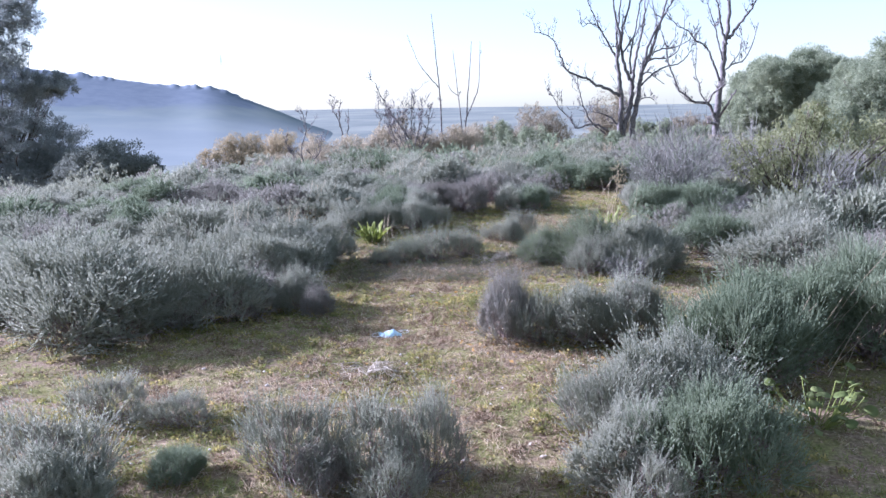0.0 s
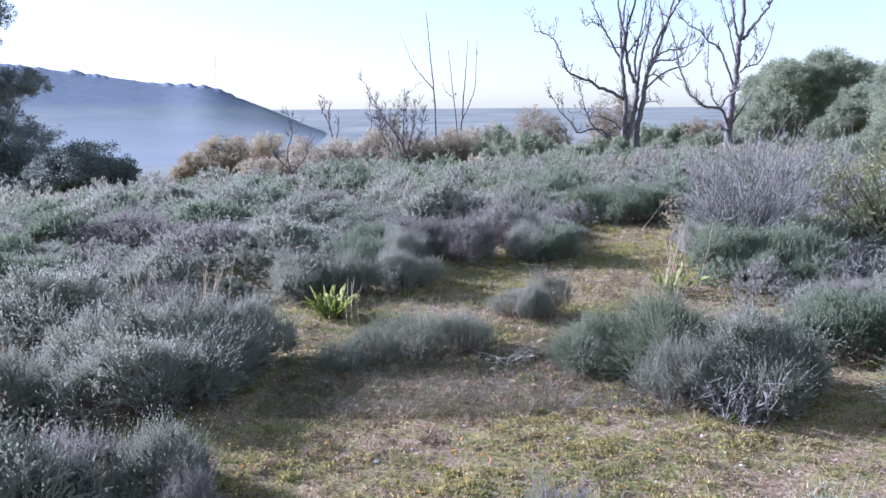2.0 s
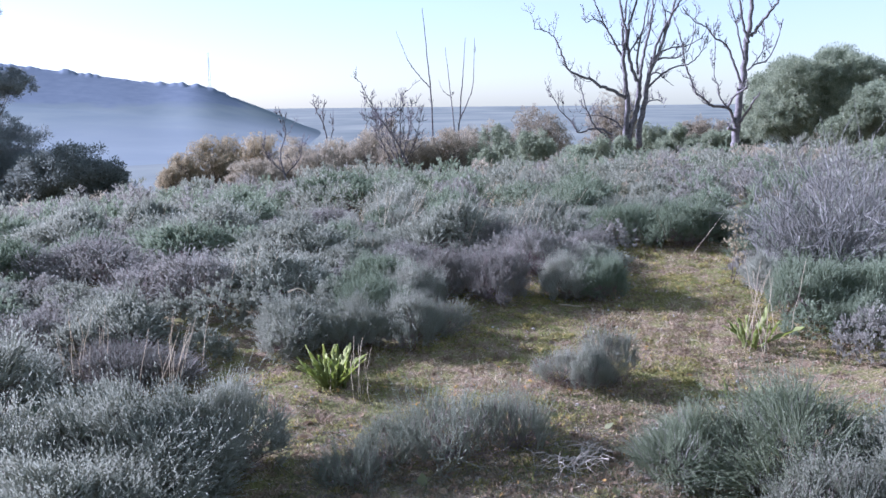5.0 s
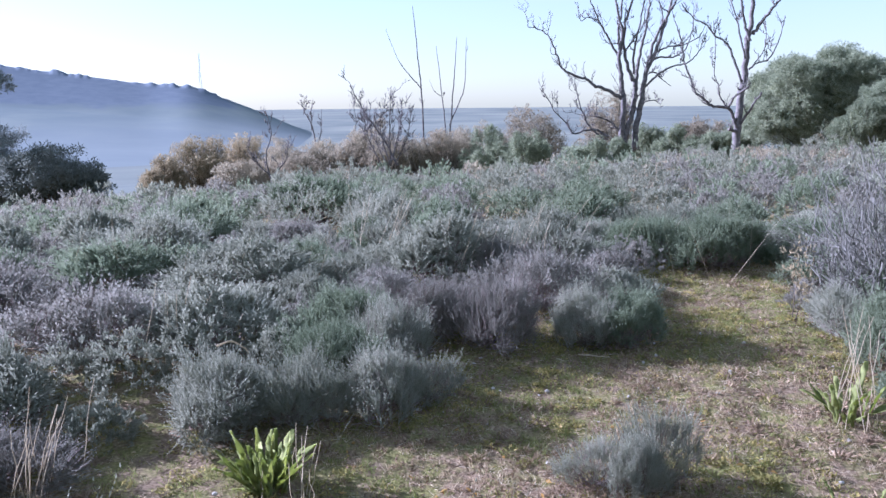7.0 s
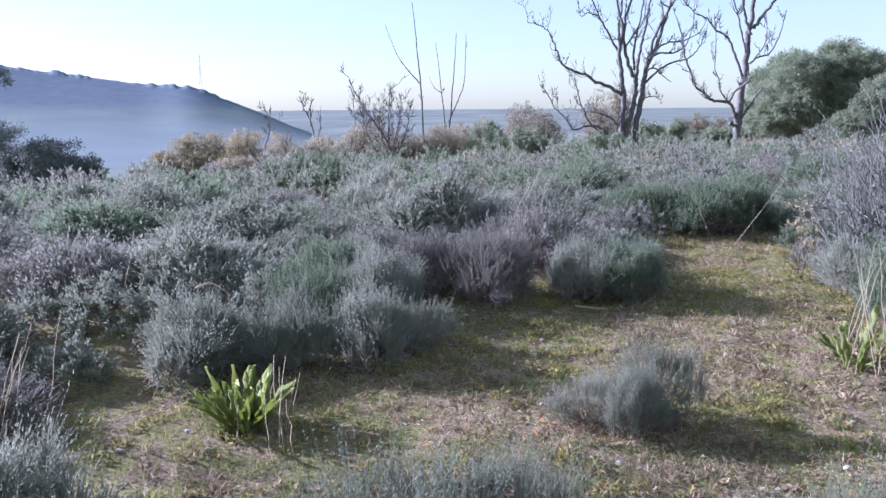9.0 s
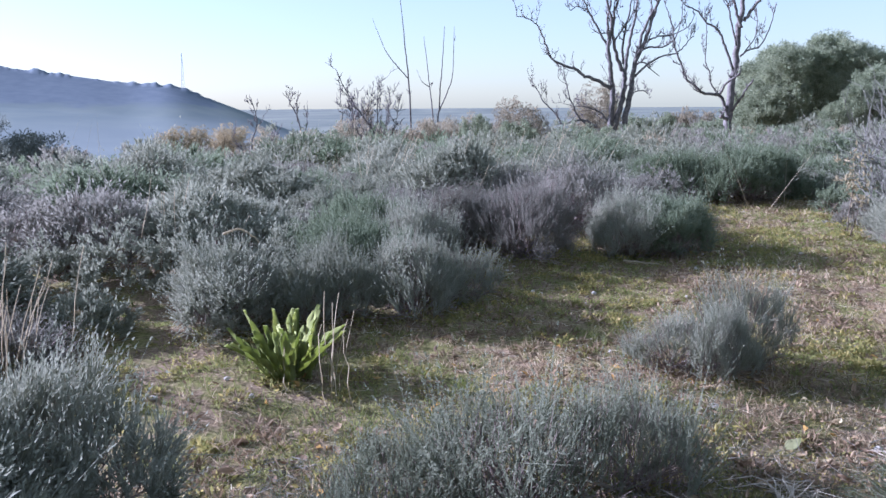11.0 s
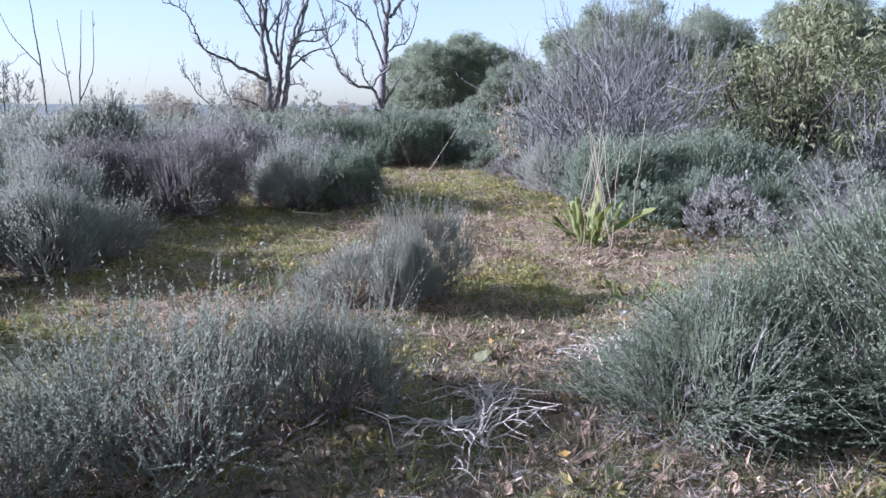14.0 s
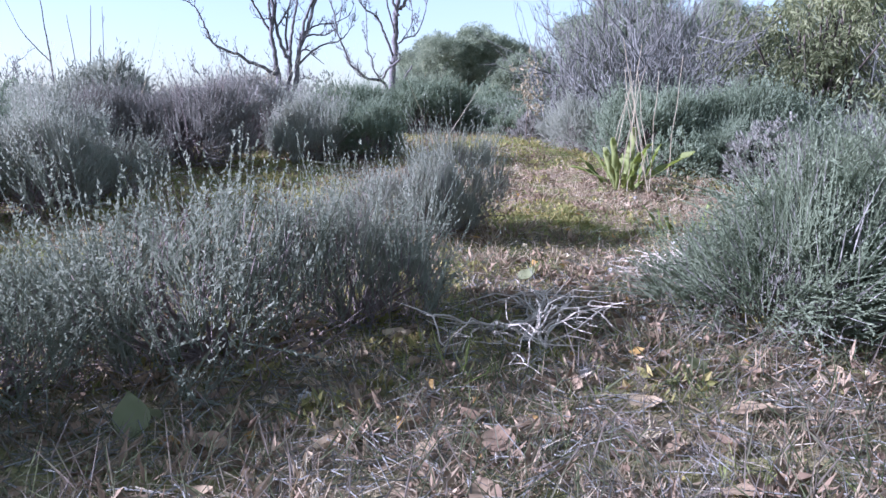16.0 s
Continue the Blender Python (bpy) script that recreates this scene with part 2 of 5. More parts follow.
def flecks(b, p, d, length, width, rng):
    """Small leaves of one triangle each."""
    n = len(p)
    d = unit(d)
    s = unit(np.cross(d, unit(rng.normal(size=(n, 3)))))
    length, width = (np.broadcast_to(np.asarray(q, float).reshape(-1, 1), (n, 1)) for q in (length, width))
    v = np.stack([p - s * width / 2, p + s * width / 2, p + d * length], 1)
    b.add(v, np.arange(n)[:, None, None] * 3 + np.array([[0, 1, 2]]))


def tube(b, pts, r0, r1, sides=6):
    """A tapering limb along a line of points."""
    pts = np.asarray(pts, float)
    k = len(pts)
    tan = unit(np.gradient(pts, axis=0))
    ref = np.array([0.3, 1.0, 0.2])
    s = unit(np.cross(tan, ref))
    u = np.cross(tan, s)
    a = np.arange(sides) * 2 * math.pi / sides
    r = np.linspace(r0, r1, k)[:, None, None]
    v = pts[:, None] + r * (np.cos(a)[None, :, None] * s[:, None] + np.sin(a)[None, :, None] * u[:, None])
    f = []
    for i in range(k - 1):
        for j in range(sides):
            q, w = i * sides + j, i * sides + (j + 1) % sides
            f += [(q, w, w + sides), (q, w + sides, q + sides)]
    for j in range(1, sides - 1):
        f += [(0, j + 1, j), ((k - 1) * sides, (k - 1) * sides + j, (k - 1) * sides + j + 1)]
    b.add(v, f)


def curve(pts, steps, rng, wobble=0.0):
    """A smooth line through a few points, with some crookedness."""
    pts = np.asarray(pts, float)
    t = np.linspace(0, len(pts) - 1, steps)
    i = np.clip(t.astype(int), 0, len(pts) - 2)
    f = (t - i)[:, None]
    g = np.gradient(pts, axis=0)
    p0, p1, m0, m1 = pts[i], pts[i + 1], g[i], g[i + 1]
    out = (2 * f**3 - 3 * f**2 + 1) * p0 + (f**3 - 2 * f**2 + f) * m0 + (3 * f**2 - 2 * f**3) * p1 + (f**3 - f**2) * m1
    out[1:] += rng.normal(size=(steps - 1, 3)) * wobble
    return out


# ---- the lie of the land ----
def step(a, b, x):
    t = np.clip((x - a) / (b - a), 0, 1)
    return t * t * (3 - 2 * t)


def land(x, y):
    """Height of the ground: a gentle shelf, its rim to the left and ahead, the valley and the plain beyond."""
    x, y = np.asarray(x, float), np.asarray(y, float)
    z = -0.06 + 0.16 * step(9.3, 12.5, y) - 0.03 * np.clip(y - 14, 0, 60)
    rim = np.interp(y, [-60, 5, 11.5, 15, 20, 25, 31, 60, 5000], [-30, -6.5, -4.2, -3.0, -1.2, 2.0, 9.0, 40, 6000])
    q = (rim - x) * np.interp(y, [12, 25, 31], [0.97, 0.75, 0.65])
    q = np.where(q > 6, q, 1.2 * np.log1p(np.exp(np.clip(q, -30, 8) / 1.2)))
    z = z + np.interp(q, [0, 4, 10, 30, 100, 500, 800], [0, -0.36, -1.1, -3.2, -9, -42, -45])
    r = np.hypot(x, y)
    return z + step(900, 4700, r) * np.maximum(-12 - z, 0)


def rough(x, y):
    """Small unevenness of the soil near the path."""
    return 0.018 * np.sin(3.1 * x + 1.7 * np.sin(2.3 * y)) * np.sin(2.7 * y + 0.6) + 0.008 * np.sin(9 * x + 4 * y) * np.sin(8 * y - 3 * x)


def height(x, y):
    return land(x, y) + rough(x, y) * (1 - 0.85 * step(5, 11, np.hypot(x - 0.3, y - 8)))


def make_ground():
    rings = np.concatenate([np.linspace(0.1, 14, 130), 14 * (4950 / 14) ** (np.linspace(0, 1, 130)[1:])])
    n = 300
    a = np.arange(n) * 2 * math.pi / n
    x = np.concatenate([[0], (rings[:, None] * np.cos(a)).ravel()])
    y = np.concatenate([[8.0], (8 + rings[:, None] * np.sin(a)).ravel()])
    b = Build()
    i, j = np.meshgrid(np.arange(len(rings) - 1), np.arange(n), indexing="ij")
    p, q = 1 + i * n + j, 1 + i * n + (j + 1) % n
    f = np.concatenate([np.stack([p, p + n, q + n], -1).reshape(-1, 3), np.stack([p, q + n, q], -1).reshape(-1, 3),
                        np.stack([np.zeros(n, int), 1 + np.arange(n), 1 + (np.arange(n) + 1) % n], -1)])
    b.add(np.stack([x, y, height(x, y)], -1), f)
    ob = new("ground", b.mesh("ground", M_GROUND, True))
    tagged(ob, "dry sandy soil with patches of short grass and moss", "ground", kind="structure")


make_ground()


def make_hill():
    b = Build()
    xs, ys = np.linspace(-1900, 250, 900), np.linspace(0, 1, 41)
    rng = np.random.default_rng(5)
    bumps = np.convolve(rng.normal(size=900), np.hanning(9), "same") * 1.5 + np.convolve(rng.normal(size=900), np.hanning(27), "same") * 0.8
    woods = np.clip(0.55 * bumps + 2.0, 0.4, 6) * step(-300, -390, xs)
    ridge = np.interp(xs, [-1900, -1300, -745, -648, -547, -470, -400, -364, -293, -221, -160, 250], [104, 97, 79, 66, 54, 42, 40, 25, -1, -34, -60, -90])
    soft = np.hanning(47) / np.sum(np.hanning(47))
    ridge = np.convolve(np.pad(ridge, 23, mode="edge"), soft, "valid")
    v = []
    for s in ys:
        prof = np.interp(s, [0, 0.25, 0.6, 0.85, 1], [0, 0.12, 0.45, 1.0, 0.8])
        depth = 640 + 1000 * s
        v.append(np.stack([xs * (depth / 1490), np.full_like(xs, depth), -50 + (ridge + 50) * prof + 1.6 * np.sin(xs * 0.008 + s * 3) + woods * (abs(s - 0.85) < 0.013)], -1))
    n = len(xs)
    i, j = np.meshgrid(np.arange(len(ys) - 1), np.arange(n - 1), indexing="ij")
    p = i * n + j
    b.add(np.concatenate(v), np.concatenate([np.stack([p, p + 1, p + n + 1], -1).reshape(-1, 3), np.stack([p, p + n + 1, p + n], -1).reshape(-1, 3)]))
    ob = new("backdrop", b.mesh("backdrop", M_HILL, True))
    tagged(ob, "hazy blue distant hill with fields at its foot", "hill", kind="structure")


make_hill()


# ---- shrubs ----
def shrub_meshes(seed, clumps, shoots, per, leaf, wide, tall=0.1, bare=0.0, mat=M_HEATH, twig=M_TWIG, lumps=7, upright=0.5, ruffle=0.5, spread=0.3, long=0):
    """One bush, 1 m wide and 0.5 m high: stems fanning out from the root into rounded lobes, set all over with tufts of leafy shoots."""
    rng = np.random.default_rng(seed)
    a = np.arange(lumps) * 2.39996 + rng.uniform(0, 0.5, lumps)
    away = 0.31 * np.sqrt((np.arange(lumps) + 0.4) / lumps) * rng.uniform(0.85, 1.15, lumps)
    heart = np.stack([away * np.cos(a), away * np.sin(a), 0.27 - 0.5 * away + rng.uniform(-0.07, 0.07, lumps)], -1)
    size = rng.uniform(0.12, 0.24, lumps)
    heart, size = np.concatenate([heart, [[0, 0, 0.08]]]), np.append(size, 0.31)

    def skin(n, low, high):
        """Points on the outer face of the lobes, and the way they face."""
        k = rng.choice(len(size), size=n * 4, p=size**2 / np.sum(size**2))
        d = unit(rng.normal(size=(n * 4, 3)))
        p = heart[k] + d * (size[k] * rng.uniform(low, high, n * 4))[:, None]
        gap = np.linalg.norm(p[:, None] - heart[None], axis=2) / size[None]
        keep = (gap.min(axis=1) > low * 0.97) & (p[:, 2] > 0.03) & ((p[:, 2] > 0.13) | (rng.random(n * 4) < 0.5))
        return p[keep][:n], d[keep][:n]

    stems, crown = Build(), Build()
    tips, _ = skin(60, 0.8, 1.0)
    for t in tips:
        root = np.array([*rng.normal(size=2) * 0.05, 0.0])
        mid = root * 0.4 + t * 0.5 + [0, 0, rng.uniform(-0.06, 0.02)]
        mid[2] = max(mid[2], 0.01)
        tube(stems, curve([root, mid, t], 4, rng, 0.008), 0.007, 0.002, 3)
    # dry twigs that show round the foot and between the lobes
    p, d = skin(clumps * 8 // 5, 0.6, 1.0)
    p[:, 2] *= 0.6
    way = unit(d * 0.5 + [0, 0, 0.5] + rng.normal(size=d.shape) * 0.35)
    spikes(stems, p, p + way * rng.uniform(0.04, 0.13, (len(p), 1)), 0.003)
    if long:
        p, d = skin(long, 0.7, 1.0)
        way = unit(d * 0.5 + [0, 0, 0.6] + rng.normal(size=d.shape) * 0.2)
        spikes(stems, p, p + way * rng.uniform(0.1, 0.24, (len(p), 1)), 0.0026)
    # the tufts, some of them deep in the bush
    q, e = skin(clumps, 0.82, 1.14)
    q2, e2 = skin(clumps // 4, 0.55, 0.84)
    q, e = np.concatenate([q, q2]), np.concatenate([e, e2])
    grow = rng.uniform(0.5, 1.4, len(q))
    p, d = np.repeat(q, shoots, 0), np.repeat(e, shoots, 0)
    n = len(p)
    lean = np.repeat(rng.normal(size=(len(q), 3)) * 0.15, shoots, 0)
    p = p - d * 0.03 + rng.normal(size=p.shape) * 0.008
    way = unit(d * (1 - upright) + np.array([0, 0, upright]) + lean + rng.normal(size=d.shape) * spread)
    end = p + way * (tall * rng.uniform(0.4, 1.15, n) * (1 + 0.7 * (rng.random(n) < 0.12)) * np.repeat(grow, shoots))[:, None]
    spikes(crown, p, end, 0.0026)
    k = max(1, int(per * (1 - bare)))
    f = np.tile(np.linspace(0.12, 1.0, k), (n, 1)) + rng.uniform(-0.05, 0.05, (n, k))
    at = p[:, None] + (end - p)[:, None] * f[..., None]
    dirs = way[:, None] + unit(rng.normal(size=(n, k, 3))) * ruffle
    flecks(crown, at.reshape(-1, 3), dirs.reshape(-1, 3), leaf * rng.uniform(0.7, 1.3, n * k), wide, rng)
    # brought to size, so that the outermost tips reach 1 m across and 0.5 m up
    turn, rise = rng.uniform(0, 6.28, 2), rng.uniform(0, 6.28, 2)

    def uneven(p):
        th, r = np.arctan2(p[:, 1], p[:, 0]), np.clip(np.hypot(p[:, 0], p[:, 1]) / 0.2, 0, 1)
        k = 1 + r * (0.13 * np.sin(2 * th + turn[0]) + 0.1 * np.sin(3 * th + turn[1]))
        return p * np.stack([k, k, 1 + 0.1 * np.sin(7 * p[:, 0] + rise[0]) + 0.1 * np.sin(8 * p[:, 1] + rise[1])], -1)

    for b in (stems, crown):
        b.v = [uneven(x.reshape(-1, 3)) for x in b.v]
    v = np.concatenate(crown.v)
    fit_w, fit_h = 0.46 / np.percentile(np.hypot(v[:, 0], v[:, 1]), 94), 0.385 / np.percentile(v[:, 2], 97)
    for b in (stems, crown):
        b.v = [x * [fit_w, fit_w, fit_h] for x in b.v]
    return stems.mesh("woody_base", twig), crown.mesh("foliage", mat)


def shrub_kind(label, group, *args, **kw):
    stems, crown = shrub_meshes(*args, **kw)
    return stems, crown, label, group


LOW = "low heath shrub with fine upright sprigs"
FINE = [
    shrub_kind("grey-green " + LOW, "heath shrubs", 11, 400, 9, 10, 0.0155, 0.0068, tall=0.12, upright=0.5, lumps=9),
    shrub_kind("grey-green " + LOW, "heath shrubs", 12, 360, 9, 11, 0.0155, 0.0068, tall=0.15, upright=0.62, lumps=10),
    shrub_kind("dark green " + LOW, "heath shrubs", 13, 420, 9, 10, 0.0155, 0.007, tall=0.115, mat=M_GREEN, upright=0.55, lumps=10),
    shrub_kind("purplish grey half-dry " + LOW, "heath shrubs", 14, 360, 9, 12, 0.015, 0.006, tall=0.15, bare=0.3, mat=M_GREY, upright=0.55, lumps=9, long=320),
    shrub_kind("grey-green and twiggy " + LOW, "heath shrubs", 15, 250, 9, 13, 0.0155, 0.0066, tall=0.19, bare=0.15, upright=0.68, lumps=12, long=240),
]
MID = [
    shrub_kind("grey-green " + LOW, "heath shrubs", 21, 260, 7, 7, 0.026, 0.011, tall=0.115, upright=0.48, lumps=8),
    shrub_kind("dark green " + LOW, "heath shrubs", 22, 260, 7, 7, 0.026, 0.011, tall=0.115, mat=M_GREEN, upright=0.48, lumps=9),
    shrub_kind("purplish grey half-dry " + LOW, "heath shrubs", 23, 240, 7, 7, 0.026, 0.0095, bare=0.15, mat=M_GREY, tall=0.14, upright=0.55, lumps=8, long=200),
    shrub_kind("grey-green and twiggy " + LOW, "heath shrubs", 24, 220, 7, 7, 0.026, 0.0105, tall=0.17, upright=0.68, lumps=11, long=200),
]
PALE = shrub_kind("pale grey-green bristly heath shrub with tiny leaves", "heath shrubs", 17, 120, 5, 24, 0.0145, 0.0068, tall=0.26, mat=M_SAGE, upright=0.8, lumps=13, ruffle=0.85, spread=0.3, long=260)
SPARSE = shrub_kind("thin twiggy grey-green heath shrub with a brown foot", "heath shrubs", 19, 95, 8, 14, 0.0165, 0.007, tall=0.2, upright=0.72, lumps=12, spread=0.34, long=260)
NEEDLE = shrub_kind("deep green feathery shrub with needle-fine leaves", "heath shrubs", 18, 380, 7, 17, 0.0125, 0.0042, tall=0.2, mat=M_NEEDLE, twig=M_PALE, upright=0.42, ruffle=0.7, lumps=11, long=420)
first = {}
placed = []


def shrub(kind, x, y, w, h, turn=0.0):
    """A bush of that width and height, rooted in the ground."""
    placed.append((x, y, w))
    squash = 1 + 0.16 * math.sin(37 * x + 11 * y)
    m = pose(x, y, float(height(x, y)) - 0.01, 0, 0, turn) @ Matrix.Diagonal((w * squash, w / squash, h / 0.5, 1))
    key = id(kind)
    if key not in first:
        e = tagged(new("shrub"), kind[2], "shrub", kind[3])
        e.empty_display_size = 0.1
        tagged(part("woody_base", kind[0], None, e), kind="stuff")
        tagged(part("foliage", kind[1], None, e), kind="stuff")
        e.matrix_basis = m
        first[key] = e
        return e
    e = first[key]
    c = e.copy()
    scene.collection.objects.link(c)
    for o in e.children:
        k = o.copy()
        scene.collection.objects.link(k)
        k.parent = c
    c.matrix_basis = m
    return c


G, T, D, P, W = FINE
# round the clearing at the start of the way
shrub(SPARSE, -0.66, 3.72, 0.54, 0.44, 20)
shrub(P, -0.5, 3.62, 0.3, 0.22, 70)
shrub(SPARSE, -0.3, 3.74, 0.44, 0.44, 130)
shrub(SPARSE, -0.08, 3.72, 0.42, 0.5, 80)
shrub(SPARSE, -0.2, 3.5, 0.36, 0.3, 280)
shrub(SPARSE, -1.66, 3.62, 0.72, 0.46, 10)
shrub(G, -1.5, 3.4, 0.5, 0.34, 100)
shrub(SPARSE, -1.72, 4.45, 0.45, 0.3, 50)
shrub(SPARSE, -1.35, 4.35, 0.4, 0.22, 70)
shrub(D, -1.12, 3.72, 0.3, 0.16, 50)
shrub(D, 1.08, 3.66, 0.72, 0.44, 140)
shrub(G, 0.74, 3.6, 0.5, 0.36, 300)
shrub(W, 0.8, 4.1, 0.62, 0.44, 250)
shrub(G, 1.15, 4.2, 0.8, 0.54, 30)
shrub(SPARSE, 0.78, 3.36, 0.42, 0.3, 90)
shrub(P, 0.42, 5.85, 0.52, 0.5, 0)
shrub(SPARSE, 0.62, 5.72, 0.46, 0.42, 110)
shrub(G, 0.95, 5.65, 0.6, 0.46, 70)
shrub(W, 1.24, 5.8, 0.6, 0.5, 170)
shrub(D, 2.05, 5.25, 1.20, 0.68, 30)
shrub(D, 2.6, 5.3, 0.91, 0.78, 200)
shrub(D, 1.62, 4.75, 0.80, 0.64, 300)
shrub(G, -2.4, 6.0, 1.42, 0.77, 15)
shrub(T, -1.95, 6.35, 1.03, 0.67, 100)
shrub(P, -1.5, 6.6, 0.63, 0.44, 200)
shrub(W, -1.12, 6.78, 0.55, 0.38, 60)
shrub(P, -0.95, 6.5, 0.34, 0.25, 10)
# beside the middle of the way
shrub(G, -1.5, 8.35, 1.0, 0.57, 35)
shrub(T, -2.0, 8.2, 0.8, 0.52, 160)
shrub(G, -1.25, 8.68, 0.6, 0.48, 260)
shrub(G, -1.33, 8.46, 0.78, 0.52, 40)
shrub(G, -1.55, 7.85, 0.9, 0.5, 120)
shrub(T, -2.25, 7.7, 0.85, 0.5, 310)
shrub(PALE, -0.56, 8.5, 0.36, 0.24, 90)
shrub(NEEDLE, 1.4, 8.38, 0.95, 0.57, 330)
shrub(G, 1.9, 8.1, 0.85, 0.56, 60)
shrub(W, 1.4, 7.98, 0.6, 0.4, 160)
shrub(G, 1.8, 7.88, 0.7, 0.44, 20)
shrub(SPARSE, 0.88, 9.84, 0.36, 0.42, 0)
shrub(W, 0.78, 9.74, 0.3, 0.3, 140)
shrub(SPARSE, 0.6, 9.8, 0.36, 0.26, 60)
shrub(G, -1.15, 10.5, 0.75, 0.42, 0)
shrub(T, -0.8, 10.55, 0.5, 0.42, 90)
shrub(W, -0.36, 10.62, 0.56, 0.42, 190)
shrub(SPARSE, -0.12, 10.75, 0.4, 0.3, 20)
shrub(D, -0.62, 10.95, 0.6, 0.42, 310)
shrub(W, -0.3, 11.35, 0.62, 0.44, 75)
shrub(P, -0.02, 11.8, 0.6, 0.44, 145)
shrub(D, -0.6, 11.7, 0.7, 0.44, 15)
shrub(P, 0.3, 11.6, 0.72, 0.5, 280)
shrub(W, 0.92, 11.65, 0.55, 0.44, 20)
shrub(D, 1.18, 11.62, 0.55, 0.4, 220)
# close to the end of the way
shrub(PALE, -0.08, 8.84, 0.66, 0.41, 45)
shrub(PALE, -0.42, 8.74, 0.46, 0.3, 145)
shrub(PALE, 0.22, 8.92, 0.42, 0.38, 205)
shrub(NEEDLE, 0.98, 8.46, 0.56, 0.42, 75)
shrub(D, 2.75, 11.15, 0.8, 0.5, 10)
shrub(D, 3.2, 11.0, 0.9, 0.52, 110)
shrub(T, 2.62, 11.6, 0.55, 0.4, 210)
shrub(D, 3.3, 10.55, 0.6, 0.32, 310)
shrub(D, 2.85, 10.8, 0.55, 0.36, 200)
shrub(D, 2.75, 8.75, 0.9, 0.5, 0)
shrub(T, 3.35, 8.6, 1.0, 0.6, 130)
shrub(D, 2.65, 14.0, 1.0, 0.56, 30)
shrub(D, 2.0, 14.2, 0.9, 0.5, 100)

shrub(MID[1], -1.7, 19.0, 2.0, 0.8, 40)
shrub(MID[1], -0.9, 18.6, 1.3, 0.6, 140)
shrub(MID[1], 2.1, 18.0, 1.3, 0.6, 250)


SAGE = shrub_kind("pale sage-green upright shrub with broader leaves", "sage shrubs", 16, 130, 4, 12, 0.05, 0.024, tall=0.2, mat=M_SAGE, upright=0.8)
shrub(SAGE, 3.8, 8.95, 1.0, 0.72, 0)
shrub(SAGE, 4.5, 9.3, 1.0, 0.7, 120)


def in_path(x, y):
    """The trodden way and the bare patches, where no bush stands."""
    for a, b, r in ((0.3, 9.0, 0.7), (0.7, 10.4, 0.75), (1.4, 10.7, 0.65), (2.0, 12.0, 0.7), (2.15, 13.0, 0.75), (1.7, 12.4, 0.5), (-2.0, 10.4, 0.22), (-1.4, 9.6, 0.35),
                    (0.95, 12.9, 0.35), (-3.6, 9.6, 0.2), (1.8, 9.6, 0.6), (1.9, 9.0, 0.5), (2.2, 7.6, 0.5), (2.2, 6.6, 0.4), (1.9, 10.2, 0.6)):
        if math.hypot(x - a, y - b) < r:
            return True
    return False


def field():
    rng = np.random.default_rng(77)
    fixed = len(placed)
    for _ in range(5200):
        y = 5.6 + 11.0 * rng.random() ** 0.85
        x = rng.uniform(-3.2 - 0.32 * y, 3.0 + 0.42 * y)
        w = rng.uniform(0.55, 1.25)
        if y < 9 and (-3.0 < x < 2.9):
            continue
        if (y < 10.2 and -2.0 < x < 2.4) or (10.2 <= y < 12.2 and -0.35 < x < 2.2) or (9.9 < y < 11.6 and 2.0 < x < 4.2) or in_path(x, y) or len(placed) > 298:
            continue
        if any((x - a) ** 2 + (y - b) ** 2 < ((0.42 if i < fixed else 0.34) * (w + c)) ** 2 for i, (a, b, c) in enumerate(placed)):
            continue
        kinds = FINE if y < 10.5 else MID
        k = kinds[rng.choice(len(kinds), p=[0.3, 0.2, 0.2, 0.15, 0.15] if kinds is FINE else [0.35, 0.2, 0.2, 0.25])]
        shrub(k, x, y, w, w * rng.uniform(0.4, 0.58), rng.uniform(0, 360))


field()


